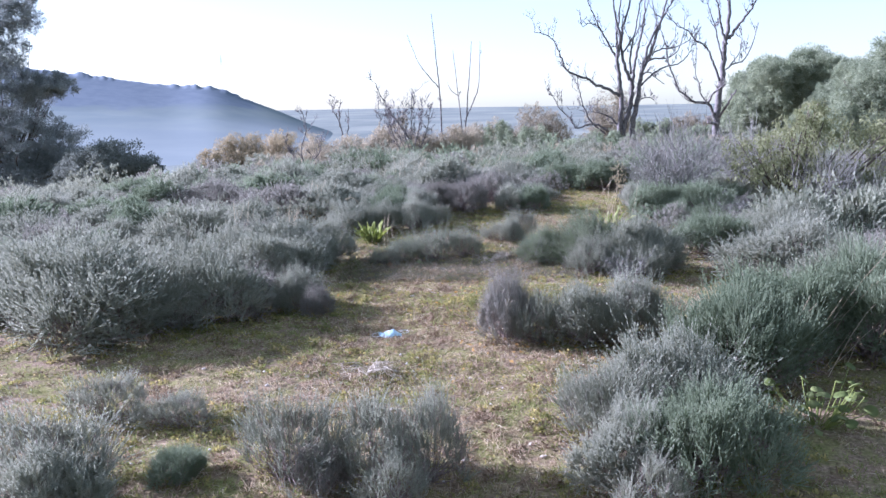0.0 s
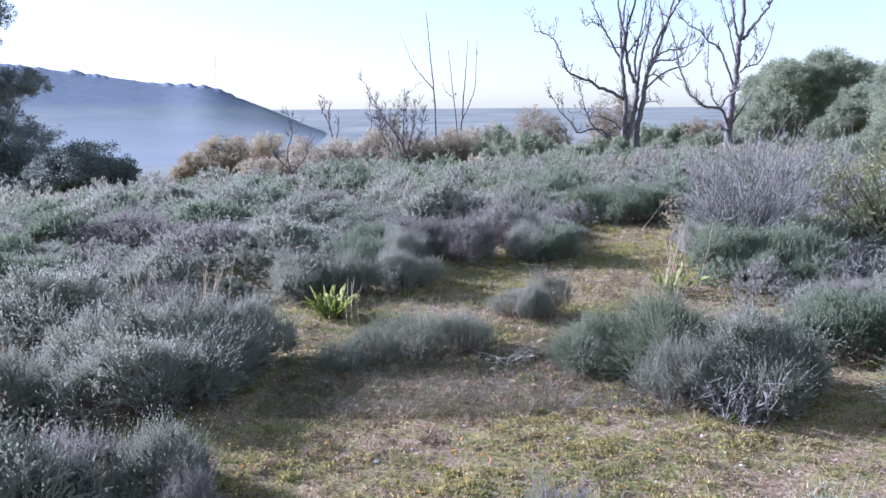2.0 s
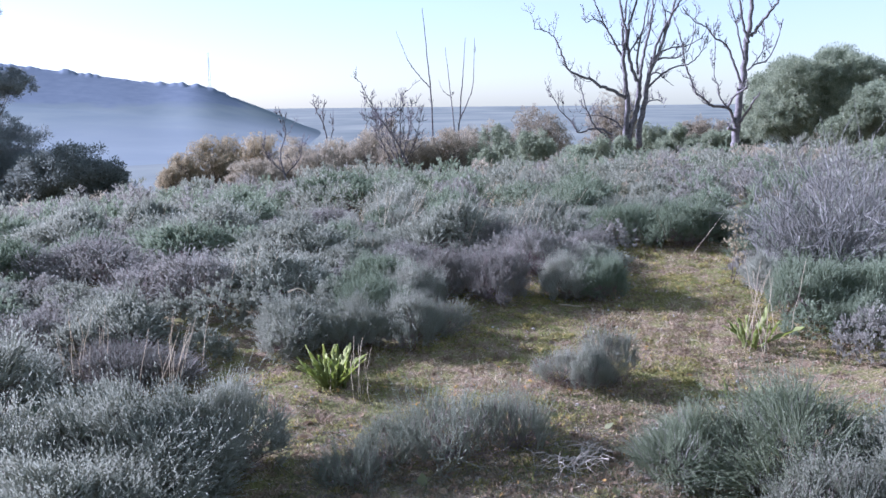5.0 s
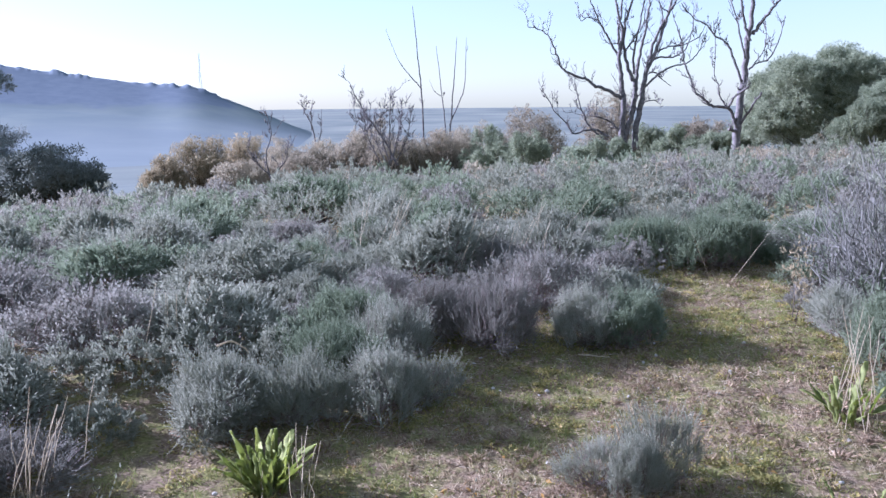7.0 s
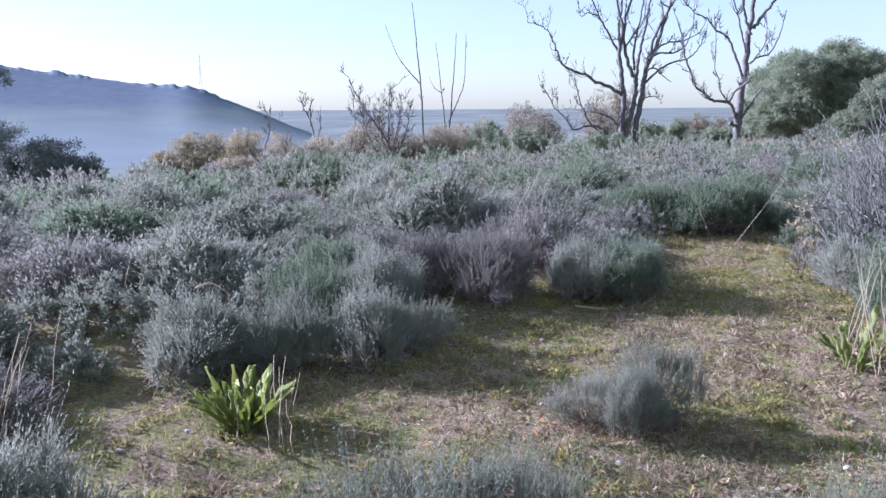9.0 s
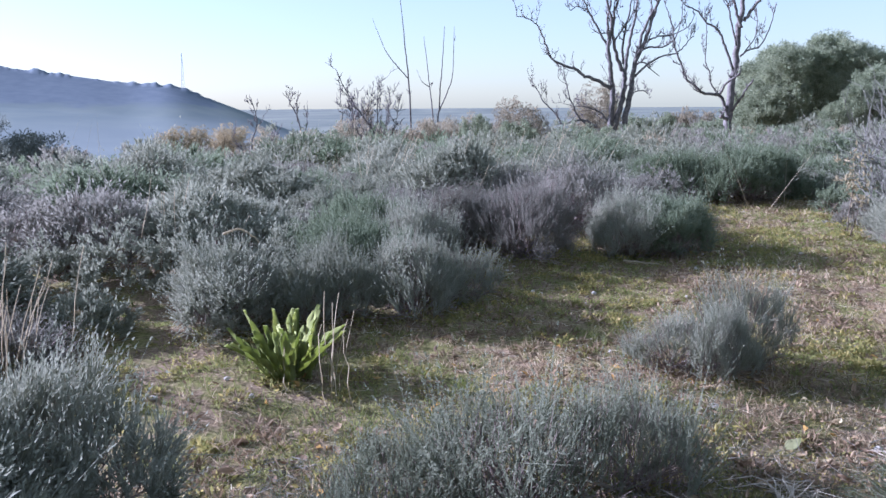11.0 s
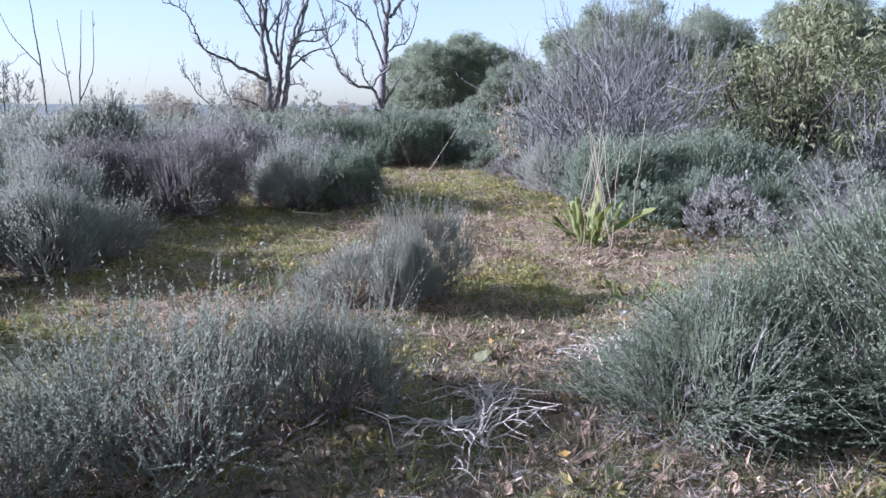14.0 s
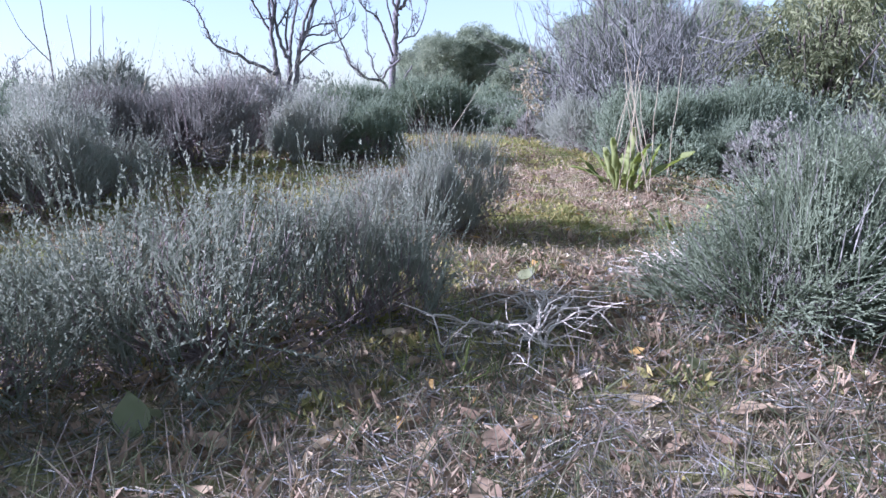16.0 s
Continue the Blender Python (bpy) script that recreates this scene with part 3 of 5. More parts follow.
def far_scrub():
    """The heath further off, too dense to count."""
    rng = np.random.default_rng(78)
    leaves = {m.name: (Build(), m) for m in (M_HEATH, M_GREEN, M_GREY, M_RUST)}
    spots = []
    for _ in range(9000):
        y = rng.uniform(14, 62)
        x = rng.uniform(-6 - 0.35 * y, 6 + 0.5 * y)
        w = rng.uniform(0.7, 1.3) * (1 + max(0, y - 25) * 0.02)
        if (y < 19 and any((x - a) ** 2 + (y - b) ** 2 < (0.42 * (w + c)) ** 2 for a, b, c in placed)) or len(spots) > 1500:
            continue
        if rng.random() < (y - 14) / 110 or any((x - a) ** 2 + (y - b) ** 2 < (0.47 * (w + c)) ** 2 for a, b, c in spots[-900:]):
            continue
        spots.append((x, y, w))
    for _ in range(2600):
        y = rng.uniform(8.8, 15.5)
        x, w = rng.uniform(-5.5 - 0.3 * (y - 9), 6 + 0.3 * (y - 9)), rng.uniform(0.3, 0.6)
        if in_path(x, y) or (y < 10.2 and -2.0 < x < 2.6) or (10.2 <= y < 12.4 and -0.5 < x < 2.3):
            continue
        if all((x - a) ** 2 + (y - b) ** 2 > (0.33 * (w + c)) ** 2 for a, b, c in placed + spots[-500:]):
            spots.append((x, y, w))
    for x, y, w in spots:
        near = y < 24
        k, per = (130, 12) if near else (60, 8)
        if y < 15.5 and w < 0.62:
            k, per = 170, 18
        h = w * rng.uniform(0.45, 0.78)
        q = unit(rng.normal(size=(k, 3)) * [1, 1, 0.9])
        q[:, 2] = np.abs(q[:, 2])
        th = np.arctan2(q[:, 1], q[:, 0])
        reach = rng.uniform(0.8, 1.05, k) * (0.84 + 0.18 * np.sin(3 * th + x * 7) * np.cos(5 * q[:, 2] + y))
        d = np.repeat(unit(q + [0, 0, 0.6] + rng.normal(size=(k, 3)) * 0.25), per, 0)
        p = np.repeat(q * reach[:, None] * [w / 2, w / 2, h] + [x, y, float(land(x, y))], per, 0)
        n = k * per
        z = 0.06 if y > 24 else 0.014 if k == 170 else 0.036
        p = p + d * rng.uniform(0, 1.6 * z, (n, 1)) + rng.normal(size=(n, 3)) * z * 0.55
        dry = step(20, 34, y)
        name = rng.choice(["heath_leaves", "green_heath_leaves", "grey_heath_leaves", "russet_leaves"], p=[0.45 - 0.15 * dry, 0.25 - 0.1 * dry, 0.3 - 0.1 * dry, 0.35 * dry])
        blades(leaves[name][0], p, d + rng.normal(size=(n, 3)) * 0.4, z * 1.7 * rng.uniform(0.6, 1.4, n), z * 0.62, rng)
    for name, (b, m) in leaves.items():
        tagged(new("heath", b.mesh("heath", m)), "dense low grey-green heath over the shelf's rim", "heath", kind="stuff")


far_scrub()


# ---- trees ----
def twigs_from(b, pts, r, rng, count, length, depth=2):
    """Crooked side twigs along a limb, forking again."""
    for _ in range(count):
        i = rng.integers(len(pts) // 5, len(pts))
        d = unit(pts[min(i + 1, len(pts) - 1)] - pts[max(i - 1, 0)] + 1e-6)
        away = unit(d * 0.7 + rng.normal(size=3) * [0.6, 0.4, 0.35] + [0, 0, 0.45])
        n = length * rng.uniform(0.35, 1.25)
        bend = pts[i] + away * n * 0.5 + rng.normal(size=3) * n * 0.1
        c = curve([pts[i], bend, pts[i] + away * n + [0, 0, n * 0.15]], 6, rng, n * 0.025)
        tube(b, c, max(r * 0.55, 0.016), 0.009, 4 if depth > 1 else 3)
        if depth:
            twigs_from(b, c, r * 0.5, rng, 4 if depth > 1 else 3, n * 0.55, depth - 1)


def limb(thing, name, m, base, pts, r0, r1, rng, twigs=8, length=1.2, mat=None):
    """A limb through points given as metres across and up, with its own depth and twigs."""
    b = Build()
    depth = rng.normal() * 0.8 * np.linspace(0, 1, len(pts)) ** 1.3
    line = np.array([[base[0] + m * u, base[1] + dp, base[2] + m * v] for (u, v), dp in zip(pts, depth)])
    c = curve(line, 5 * len(pts), rng, min(0.03, r0 * 0.2))
    tube(b, c, r0 * 0.82, r1 * 0.9, 7)
    if twigs:
        twigs_from(b, c, max(r1 * 1.4, r0 * 0.3), rng, twigs, length)
    ob = part(name, b, mat or M_DEADBARK, thing, smooth=True)
    return ob


def dead_tree_wide():
    e = tagged(new("dead_tree"), "tall leafless dead tree with several crooked grey stems", "tree", "dead trees")
    rng = np.random.default_rng(31)
    o = (12.25, 58.7, -0.8)
    limb(e, "stem", 1.0, o, [(-0.1, -0.5), (-0.1, 0.3), (0.0, 2.4), (-0.2, 4.1), (-0.4, 5.4), (-0.2, 6.6), (-0.6, 8.0), (-0.9, 10.1)], 0.25, 0.05, rng, 10, 0.9)
    limb(e, "stem", 1.0, o, [(0.2, -0.5), (0.2, 0.5), (0.6, 2.0), (0.7, 3.4), (0.4, 4.1), (0.0, 5.2), (-0.1, 6.9), (0.4, 8.7), (0.4, 10.4)], 0.24, 0.05, rng, 10, 0.9)
    limb(e, "stem", 1.0, o, [(0.9, -0.4), (0.8, 0.6), (1.1, 2.4), (1.3, 4.1), (1.8, 5.4), (2.3, 6.8), (2.8, 8.7), (3.3, 10.4)], 0.26, 0.05, rng, 10, 0.9)
    limb(e, "limb", 1.0, o, [(0.7, 3.3), (0.9, 4.8), (1.2, 6.1), (1.5, 7.3), (1.7, 8.7), (1.6, 10.1)], 0.14, 0.04, rng, 8, 0.8)
    limb(e, "limb", 1.0, o, [(1.4, 4.4), (1.8, 6.2), (2.5, 7.6), (3.2, 8.7), (3.5, 9.7)], 0.13, 0.03, rng, 8, 0.8)
    limb(e, "limb", 1.0, o, [(-0.3, 5.3), (-0.4, 6.9), (-0.2, 8.7), (-0.3, 10.1)], 0.12, 0.03, rng, 8, 0.8)
    limb(e, "limb", 1.0, o, [(-0.1, 2.7), (-1.1, 3.3), (-1.8, 3.5), (-2.3, 3.9), (-3.2, 4.2), (-3.8, 4.6), (-4.1, 5.4), (-4.5, 6.2), (-4.9, 6.8), (-5.9, 7.1)], 0.14, 0.025, rng, 14, 0.9)
    limb(e, "limb", 1.0, o, [(-0.4, 5.3), (-0.9, 6.1), (-1.4, 6.9), (-1.8, 7.6), (-2.3, 8.6), (-2.7, 9.6)], 0.1, 0.025, rng, 9, 0.8)
    limb(e, "limb", 1.0, o, [(-1.7, 7.4), (-2.3, 7.6), (-2.7, 7.4), (-2.9, 8.3)], 0.05, 0.015, rng, 4, 0.5)
    limb(e, "limb", 1.0, o, [(-0.0, 0.4), (-0.6, 1.2), (-1.4, 1.6), (-2.3, 1.7)], 0.1, 0.025, rng, 8, 0.7)
    limb(e, "limb", 1.0, o, [(-1.1, 0.2), (-2.1, 1.1), (-2.7, 2.4), (-3.1, 4.1)], 0.09, 0.02, rng, 8, 0.7)
    limb(e, "limb", 1.0, o, [(-0.9, 0.4), (-1.6, 0.8), (-2.3, 0.8), (-3.0, 0.6), (-3.5, 1.3), (-4.2, 2.0), (-4.7, 2.9), (-5.1, 3.4)], 0.1, 0.02, rng, 12, 0.8)
    limb(e, "limb", 1.0, o, [(1.3, 3.4), (2.0, 4.1), (2.8, 4.6), (3.7, 4.8), (4.3, 5.4), (4.5, 6.1)], 0.09, 0.02, rng, 8, 0.7)
    limb(e, "limb", 1.0, o, [(1.3, 4.1), (1.9, 4.3), (2.5, 3.9), (3.2, 3.5)], 0.07, 0.02, rng, 8, 0.6)
    limb(e, "limb", 1.0, o, [(1.0, 1.9), (1.4, 2.5), (2.1, 2.6), (2.6, 2.4)], 0.07, 0.02, rng, 8, 0.5)
    limb(e, "limb", 1.0, o, [(2.0, 5.5), (2.6, 5.8), (3.5, 5.9), (4.4, 6.4), (4.7, 7.1)], 0.07, 0.015, rng, 7, 0.6)
    limb(e, "limb", 1.0, o, [(0.0, 5.5), (0.4, 6.2), (0.8, 6.9), (0.9, 8.3)], 0.07, 0.02, rng, 7, 0.7)
    limb(e, "limb", 1.0, o, [(1.5, 4.9), (2.2, 5.2), (3.0, 5.2), (3.8, 5.7), (4.2, 6.8), (4.3, 8.2)], 0.08, 0.02, rng, 9, 0.7)
    limb(e, "limb", 1.0, o, [(0.6, 4.2), (0.5, 5.4), (0.7, 6.8), (0.9, 8.4), (1.1, 10.0)], 0.1, 0.03, rng, 9, 0.8)
    limb(e, "limb", 1.0, o, [(2.2, 6.6), (2.3, 7.8), (2.1, 9.0), (2.3, 10.2)], 0.07, 0.02, rng, 8, 0.7)


def dead_tree_single():
    e = tagged(new("dead_tree"), "tall leafless dead tree with one thick grey trunk", "tree", "dead trees")
    rng = np.random.default_rng(32)
    o = (14.95, 46.73, -0.35)
    limb(e, "trunk", 1.0, o, [(-0.1, -0.5), (-0.0, 0.1), (0.1, 1.8), (0.3, 3.5), (0.4, 4.8), (0.6, 5.9), (0.6, 7.5), (0.5, 8.6)], 0.27, 0.07, rng, 4, 0.6)
    limb(e, "limb", 1.0, o, [(0.5, 5.1), (0.9, 5.8), (1.4, 6.6), (1.8, 7.4)], 0.11, 0.04, rng, 5, 0.7)
    limb(e, "limb", 1.0, o, [(0.4, 4.8), (0.1, 5.6), (-0.1, 6.7), (-0.3, 7.8)], 0.1, 0.03, rng, 5, 0.7)
    limb(e, "limb", 1.0, o, [(0.2, 4.0), (-0.1, 5.1), (-0.3, 5.9), (-0.6, 6.7), (-0.8, 7.5)], 0.06, 0.02, rng, 6, 0.6)
    limb(e, "limb", 1.0, o, [(0.4, 3.5), (0.8, 3.8), (1.4, 4.0), (1.9, 4.9), (2.2, 6.0)], 0.06, 0.02, rng, 5, 0.6)
    limb(e, "limb", 1.0, o, [(0.6, 3.7), (1.2, 4.4), (1.5, 5.3), (1.6, 6.2)], 0.035, 0.012, rng, 5, 0.5)
    limb(e, "limb", 1.0, o, [(0.1, 2.9), (-0.3, 3.9), (-0.7, 4.7), (-1.3, 5.1), (-1.7, 5.6), (-2.3, 5.9), (-2.9, 6.6)], 0.08, 0.02, rng, 8, 0.6)
    limb(e, "limb", 1.0, o, [(-0.1, 0.8), (-0.2, 1.2), (-0.5, 1.7), (-1.3, 1.8), (-1.7, 2.1), (-2.2, 2.5), (-2.5, 3.2), (-2.8, 4.0), (-3.0, 4.8), (-3.3, 5.6)], 0.11, 0.025, rng, 12, 0.7)
    limb(e, "limb", 1.0, o, [(-0.5, 1.7), (-0.9, 2.2), (-1.0, 2.8), (-1.2, 3.3), (-1.2, 4.5), (-1.3, 5.8)], 0.05, 0.015, rng, 6, 0.5)
    limb(e, "limb", 1.0, o, [(-0.5, 1.7), (-0.4, 2.2), (0.0, 2.7)], 0.08, 0.04, rng, 2, 0.4)
    limb(e, "limb", 1.0, o, [(0.1, 0.9), (0.4, 1.7), (0.6, 2.4)], 0.09, 0.04, rng, 2, 0.3)
    limb(e, "limb", 1.0, o, [(-0.1, 0.6), (-0.6, 0.7), (-0.9, 0.8)], 0.1, 0.05, rng, 3, 0.4)


def dead_tree_far():
    e = tagged(new("dead_tree"), "leafless dead tree rising behind tall bushes", "tree", "dead trees")
    rng = np.random.default_rng(33)
    o = (33.5, 46.0, -1.2)
    limb(e, "trunk", 1.0, o, [(0.0, -0.5), (0.1, 2.5), (0.0, 4.6), (0.2, 6.0), (0.6, 7.6)], 0.16, 0.05, rng, 6, 0.8)
    limb(e, "limb", 1.0, o, [(0.1, 4.0), (-0.6, 5.2), (-0.9, 6.4), (-1.0, 7.6)], 0.09, 0.03, rng, 8, 0.8)
    limb(e, "limb", 1.0, o, [(0.1, 4.9), (0.9, 5.8), (1.6, 6.4), (2.1, 7.4)], 0.08, 0.03, rng, 8, 0.8)


dead_tree_wide()
dead_tree_single()
dead_tree_far()


def thin_dead(x, y, z, label, stems, seed, twigs=6, length=0.9):
    e = tagged(new("dead_sapling"), label, "tree", "dead saplings")
    rng = np.random.default_rng(seed)
    for pts, r0 in stems:
        limb(e, "stem", 1.0, (x, y, z), pts, r0, r0 * 0.25, rng, twigs, length)


THIN = "thin leafless dead sapling standing in scrub"
thin_dead(0.0, 66, -2.6, THIN, [([(0, 0), (-0.15, 4.4), (-0.4, 7.2), (-0.7, 10.8)], 0.09), ([(-0.2, 5.4), (-1.1, 6.4), (-1.8, 7.4), (-2.6, 9.4)], 0.05)], 41, 1, 0.3)
thin_dead(1.55, 64, -2.4, THIN, [([(0, 0), (-0.2, 3.1), (-0.4, 5.0), (-0.7, 7.9)], 0.07), ([(0, 0), (0.3, 3.9), (0.5, 6.2), (0.65, 8.5)], 0.07), ([(0.2, 2.9), (0.85, 4.3), (1.2, 5.6), (1.3, 8.5)], 0.06),
          ([(-0.4, 4.6), (-0.9, 5.0), (-1.2, 5.7)], 0.03)], 42, 1, 0.3)
thin_dead(-1.6, 55, -1.8, "bushy leafless dead shrub with many thin stems", [([(0, 0), (-0.8, 1.6), (-1.6, 2.7), (-2.3, 3.9), (-2.7, 4.8)], 0.08), ([(-0.4, 0), (-0.4, 2.2), (-0.3, 4.2)], 0.06),
          ([(-0.4, 0), (0.1, 2.0), (0.3, 3.4)], 0.05), ([(-0.4, 0), (-0.9, 1.8), (-0.8, 3.2)], 0.05), ([(-0.9, 0), (-1.6, 1.6), (-1.8, 3.0)], 0.05), ([(-0.6, 0), (-1.4, 1.7), (-2.0, 2.6)], 0.04),
          ([(-0.2, 0), (0.5, 1.4), (0.8, 2.8)], 0.04)], 43, 14, 0.7)
thin_dead(-8.4, 72, -3.2, THIN, [([(0, 0), (0.0, 1.2), (-0.3, 3.2), (-0.9, 4.4), (-1.2, 5.2)], 0.1), ([(0, 1.4), (0.4, 3.0), (0.4, 4.6)], 0.06), ([(-0.3, 3.0), (-0.3, 4.4), (-0.1, 5.4)], 0.05), ([(-0.9, 4.2), (-0.5, 4.9)], 0.04)], 44, 6, 0.5)
thin_dead(-9.0, 56, -2.9, THIN, [([(0, 0), (-0.3, 1.6), (0.1, 3.0), (-0.2, 4.4)], 0.07), ([(0, 0.4), (-0.9, 1.4), (-1.3, 2.4)], 0.05), ([(0, 0.5), (0.9, 1.4), (1.3, 2.4)], 0.05)], 45, 8, 0.6)
thin_dead(-5.6, 70, -3.0, THIN, [([(0, 0), (0.2, 2.0), (0.5, 3.2), (0.4, 4.6)], 0.06), ([(0.2, 1.8), (1.0, 2.8), (1.3, 3.4)], 0.04)], 46, 7, 0.5)


def lobes(w, h, n, seed, size=1.0):
    """An uneven crown: many rounded lobes under a domed outline."""
    rng = np.random.default_rng(seed)
    out = [(0, 0, h * 0.4, w * 0.36, h * 0.36)]
    for i in range(n):
        x = w * 0.42 * (2 * (i + rng.random()) / n - 1)
        rx, rz = w * rng.uniform(0.1, 0.19) * size, h * rng.uniform(0.14, 0.24) * size
        top = h * (1 - 0.5 * (2 * x / w) ** 2) * rng.uniform(0.55, 1.0)
        out.append((x, rng.uniform(-0.25, 0.25) * w, max(top - rz, rz * 0.8), rx, rz))
    return out


def leafy(name, label, cat, x, y, z, blobs, leaf, mat, seed, per=1300, stems=5, sparse=0.0, droop=0.0, group="", narrow=0.45, fine=1.0):
    """A tree or tall bush: limbs reaching into an uneven crown of many small leaves in clumps."""
    rng = np.random.default_rng(seed)
    e = tagged(new(name), label, cat, group)
    e.location = (x, y, z)
    wood, crown = Build(), Build()
    for u, v, w, rx, rz in blobs:
        c = np.array([u, v, w])
        base = np.array([rng.normal() * 0.15 * rx, rng.normal() * 0.1 * rx, 0.0])
        for _ in range(stems):
            tip = c + rng.normal(size=3) * [rx * 0.45, rx * 0.45, rz * 0.4]
            mid = base * 0.5 + tip * 0.5 + rng.normal(size=3) * rx * 0.08 - [0, 0, rz * 0.1]
            tube(wood, curve([base, mid, tip], 6, rng, rx * 0.015), max(0.004, rx * 0.035), min(0.006, rx * 0.02), 5)
        n = int(per * (rx * rx * 4) ** 0.5)
        clumps = int((60 + 40 * rx) * fine)
        q = unit(rng.normal(size=(clumps, 3))) * rng.uniform(0.3, 1.08, (clumps, 1)) ** 0.8 * [rx, rx, rz] + c
        q = q[q[:, 2] > rz * 0.08]
        i = rng.integers(len(q), size=n)
        off = unit(rng.normal(size=(n, 3))) * rng.random((n, 1)) ** 0.6 * rx * (0.2 - sparse * 0.07) / fine ** 0.45
        p = q[i] + off * [1, 1, 0.8] - [0, 0, droop * rx * 0.2] * rng.random((n, 1))
        p[:, 2] = np.maximum(p[:, 2], 0.03)
        d = unit(off) + rng.normal(size=(n, 3)) * 0.6 + [0, 0, 0.4 - 1.6 * droop]
        blades(crown, p, d, leaf * rng.uniform(0.6, 1.4, n), leaf * narrow, rng)
    part("trunk" if cat == "tree" else "wood", wood, M_BARK, e, smooth=True)
    part("crown", crown, mat, e)
    return e


TALL = dict(narrow=0.17, fine=1.6, droop=0.2, group="tall bushes")
leafy("bush", "large rounded grey-green bush at the heath's edge", "bush", 20.9, 50.5, -1.6, lobes(8.8, 6.6, 46, 151, 0.8) + [(1.8, -0.6, 3.0, 2.2, 2.0), (-1.6, -0.5, 2.6, 2.0, 1.8)], 0.2, M_OLIVE, 51, 3000, stems=3, **TALL)
leafy("bush", "wide pale grey-green bush behind the heath", "bush", 18.9, 40, -0.75, lobes(5.0, 3.4, 26, 152, 0.85), 0.15, M_OLIVE, 52, 2800, stems=3, **TALL)
leafy("bush", "low grey-green bush behind the heath", "bush", 12.6, 26, -0.25, lobes(3.2, 2.1, 10, 150), 0.11, M_OLIVE, 49, 2600, stems=3, **TALL)
leafy("bush", "tall grey-green bush with a broken rounded outline", "bush", 14.6, 27, -0.3, lobes(4.8, 4.1, 30, 153, 0.85), 0.12, M_OLIVE, 53, 3000, stems=4, **TALL)
leafy("bush", "tall grey-green bush with a broken rounded outline", "bush", 19.6, 29, -0.35, lobes(5.8, 4.4, 34, 154, 0.85), 0.13, M_OLIVE, 48, 3000, stems=4, **TALL)
leafy("bush", "tall grey-green bush standing behind drooping yellow-green leaves", "bush", 24.6, 28, -0.35, lobes(6.0, 5.2, 34, 155, 0.85), 0.13, M_OLIVE, 47, 3000, stems=4, **TALL)
leafy("tree", "dark green pine with spreading ragged boughs", "tree", -29.6, 58, -3.6,
      [(0, 0, 6.0, 3.2, 2.0), (1.6, 0, 3.4, 3.4, 1.5), (2.4, 0.5, 1.9, 3.0, 0.9), (-1, 0, 9.2, 2.9, 2.0), (2.9, 0, 6.8, 2.0, 0.9), (0.8, 0, 11.5, 2.2, 1.6), (-3, 0.5, 3, 3, 2)], 0.24, M_PINE, 54, 2300, sparse=1.3, narrow=0.2)
leafy("bush", "dense dark green rounded bush below the heath's rim", "bush", -21.0, 54, -3.75, [(0, 0, 1.5, 2.6, 1.7), (-1.8, 0, 1.2, 1.9, 1.4), (1.7, 0, 1.2, 1.6, 1.3)], 0.16, M_DARKB, 55, 3500, group="tall bushes")
leafy("bush", "dark green low bush below the heath's rim", "bush", -26.5, 57, -4.4, [(0, 0, 1.3, 3.0, 1.5), (-3.4, 0, 1.4, 2.8, 1.6), (-7, 0, 1.4, 3, 1.6)], 0.18, M_PINE, 50, 2500, narrow=0.3, group="tall bushes")
SLOPE = {"Y": ("yellowish autumn bush on the slope behind the heath", M_YELLOW), "R": ("hazy brownish twiggy bush on the slope behind the heath", M_RUST), "O": ("small grey-green bush on the slope behind the heath", M_OLIVE)}
for i, (k, x, y, w, h) in enumerate([("Y", -17.2, 62, 2.2, 4.2), ("Y", -15.2, 64, 3.6, 5.3), ("Y", -12.9, 66, 4.0, 5.4), ("R", -9.1, 60, 3.4, 4.4), ("R", -5.3, 62, 3.6, 5.0), ("R", -2.8, 60, 3.4, 5.3), ("R", -0.8, 62, 3.4, 4.9),
                                     ("R", 1.4, 60, 3.4, 4.5), ("O", 4.0, 58, 3.4, 4.0), ("R", 7.4, 70, 4.2, 6.5), ("O", 8.7, 52, 2.6, 2.7), ("R", 13.2, 66, 3.2, 6.6), ("O", 14.1, 60, 2.8, 3.9), ("R", 17.7, 60, 2.2, 4.2),
                                     ("O", 13.6, 52, 2.2, 2.7), ("O", 14.9, 50, 2.8, 2.2), ("R", -7.2, 58, 3.0, 4.1), ("R", 3.0, 64, 3.4, 5.0), ("R", -11.0, 58, 3.0, 3.2), ("O", 5.9, 56, 3.0, 3.6), ("O", 10.6, 55, 2.6, 2.6), ("O", 16.8, 53, 2.6, 2.6)]):
    leafy("bush", SLOPE[k][0], "bush", x, y, float(land(x, y)), lobes(w * (1.15 if k == "O" else 1.5), h * 1.05, 13, 160 + i), 0.14, SLOPE[k][1], 60 + i, 1500 if k == "O" else 1000, stems=4 if k == "O" else 13, sparse=0.3, fine=1.5, narrow=0.3, group="slope bushes")
leafy("bush", "yellow-green leafy bush with drooping leaves among dead twigs", "bush", 4.72, 11.75, 0.05, [(0, 0, 0.95, 0.5, 0.34), (-0.5, 0.1, 0.7, 0.45, 0.4), (0.6, 0, 0.75, 0.5, 0.45), (1.3, 0.2, 0.9, 0.55, 0.5), (0.1, -0.1, 0.45, 0.7, 0.35), (0.3, 0.1, 1.25, 0.3, 0.22)], 0.06, M_YGREEN, 71, 1700, stems=9, sparse=0.9, droop=0.9, narrow=0.3)


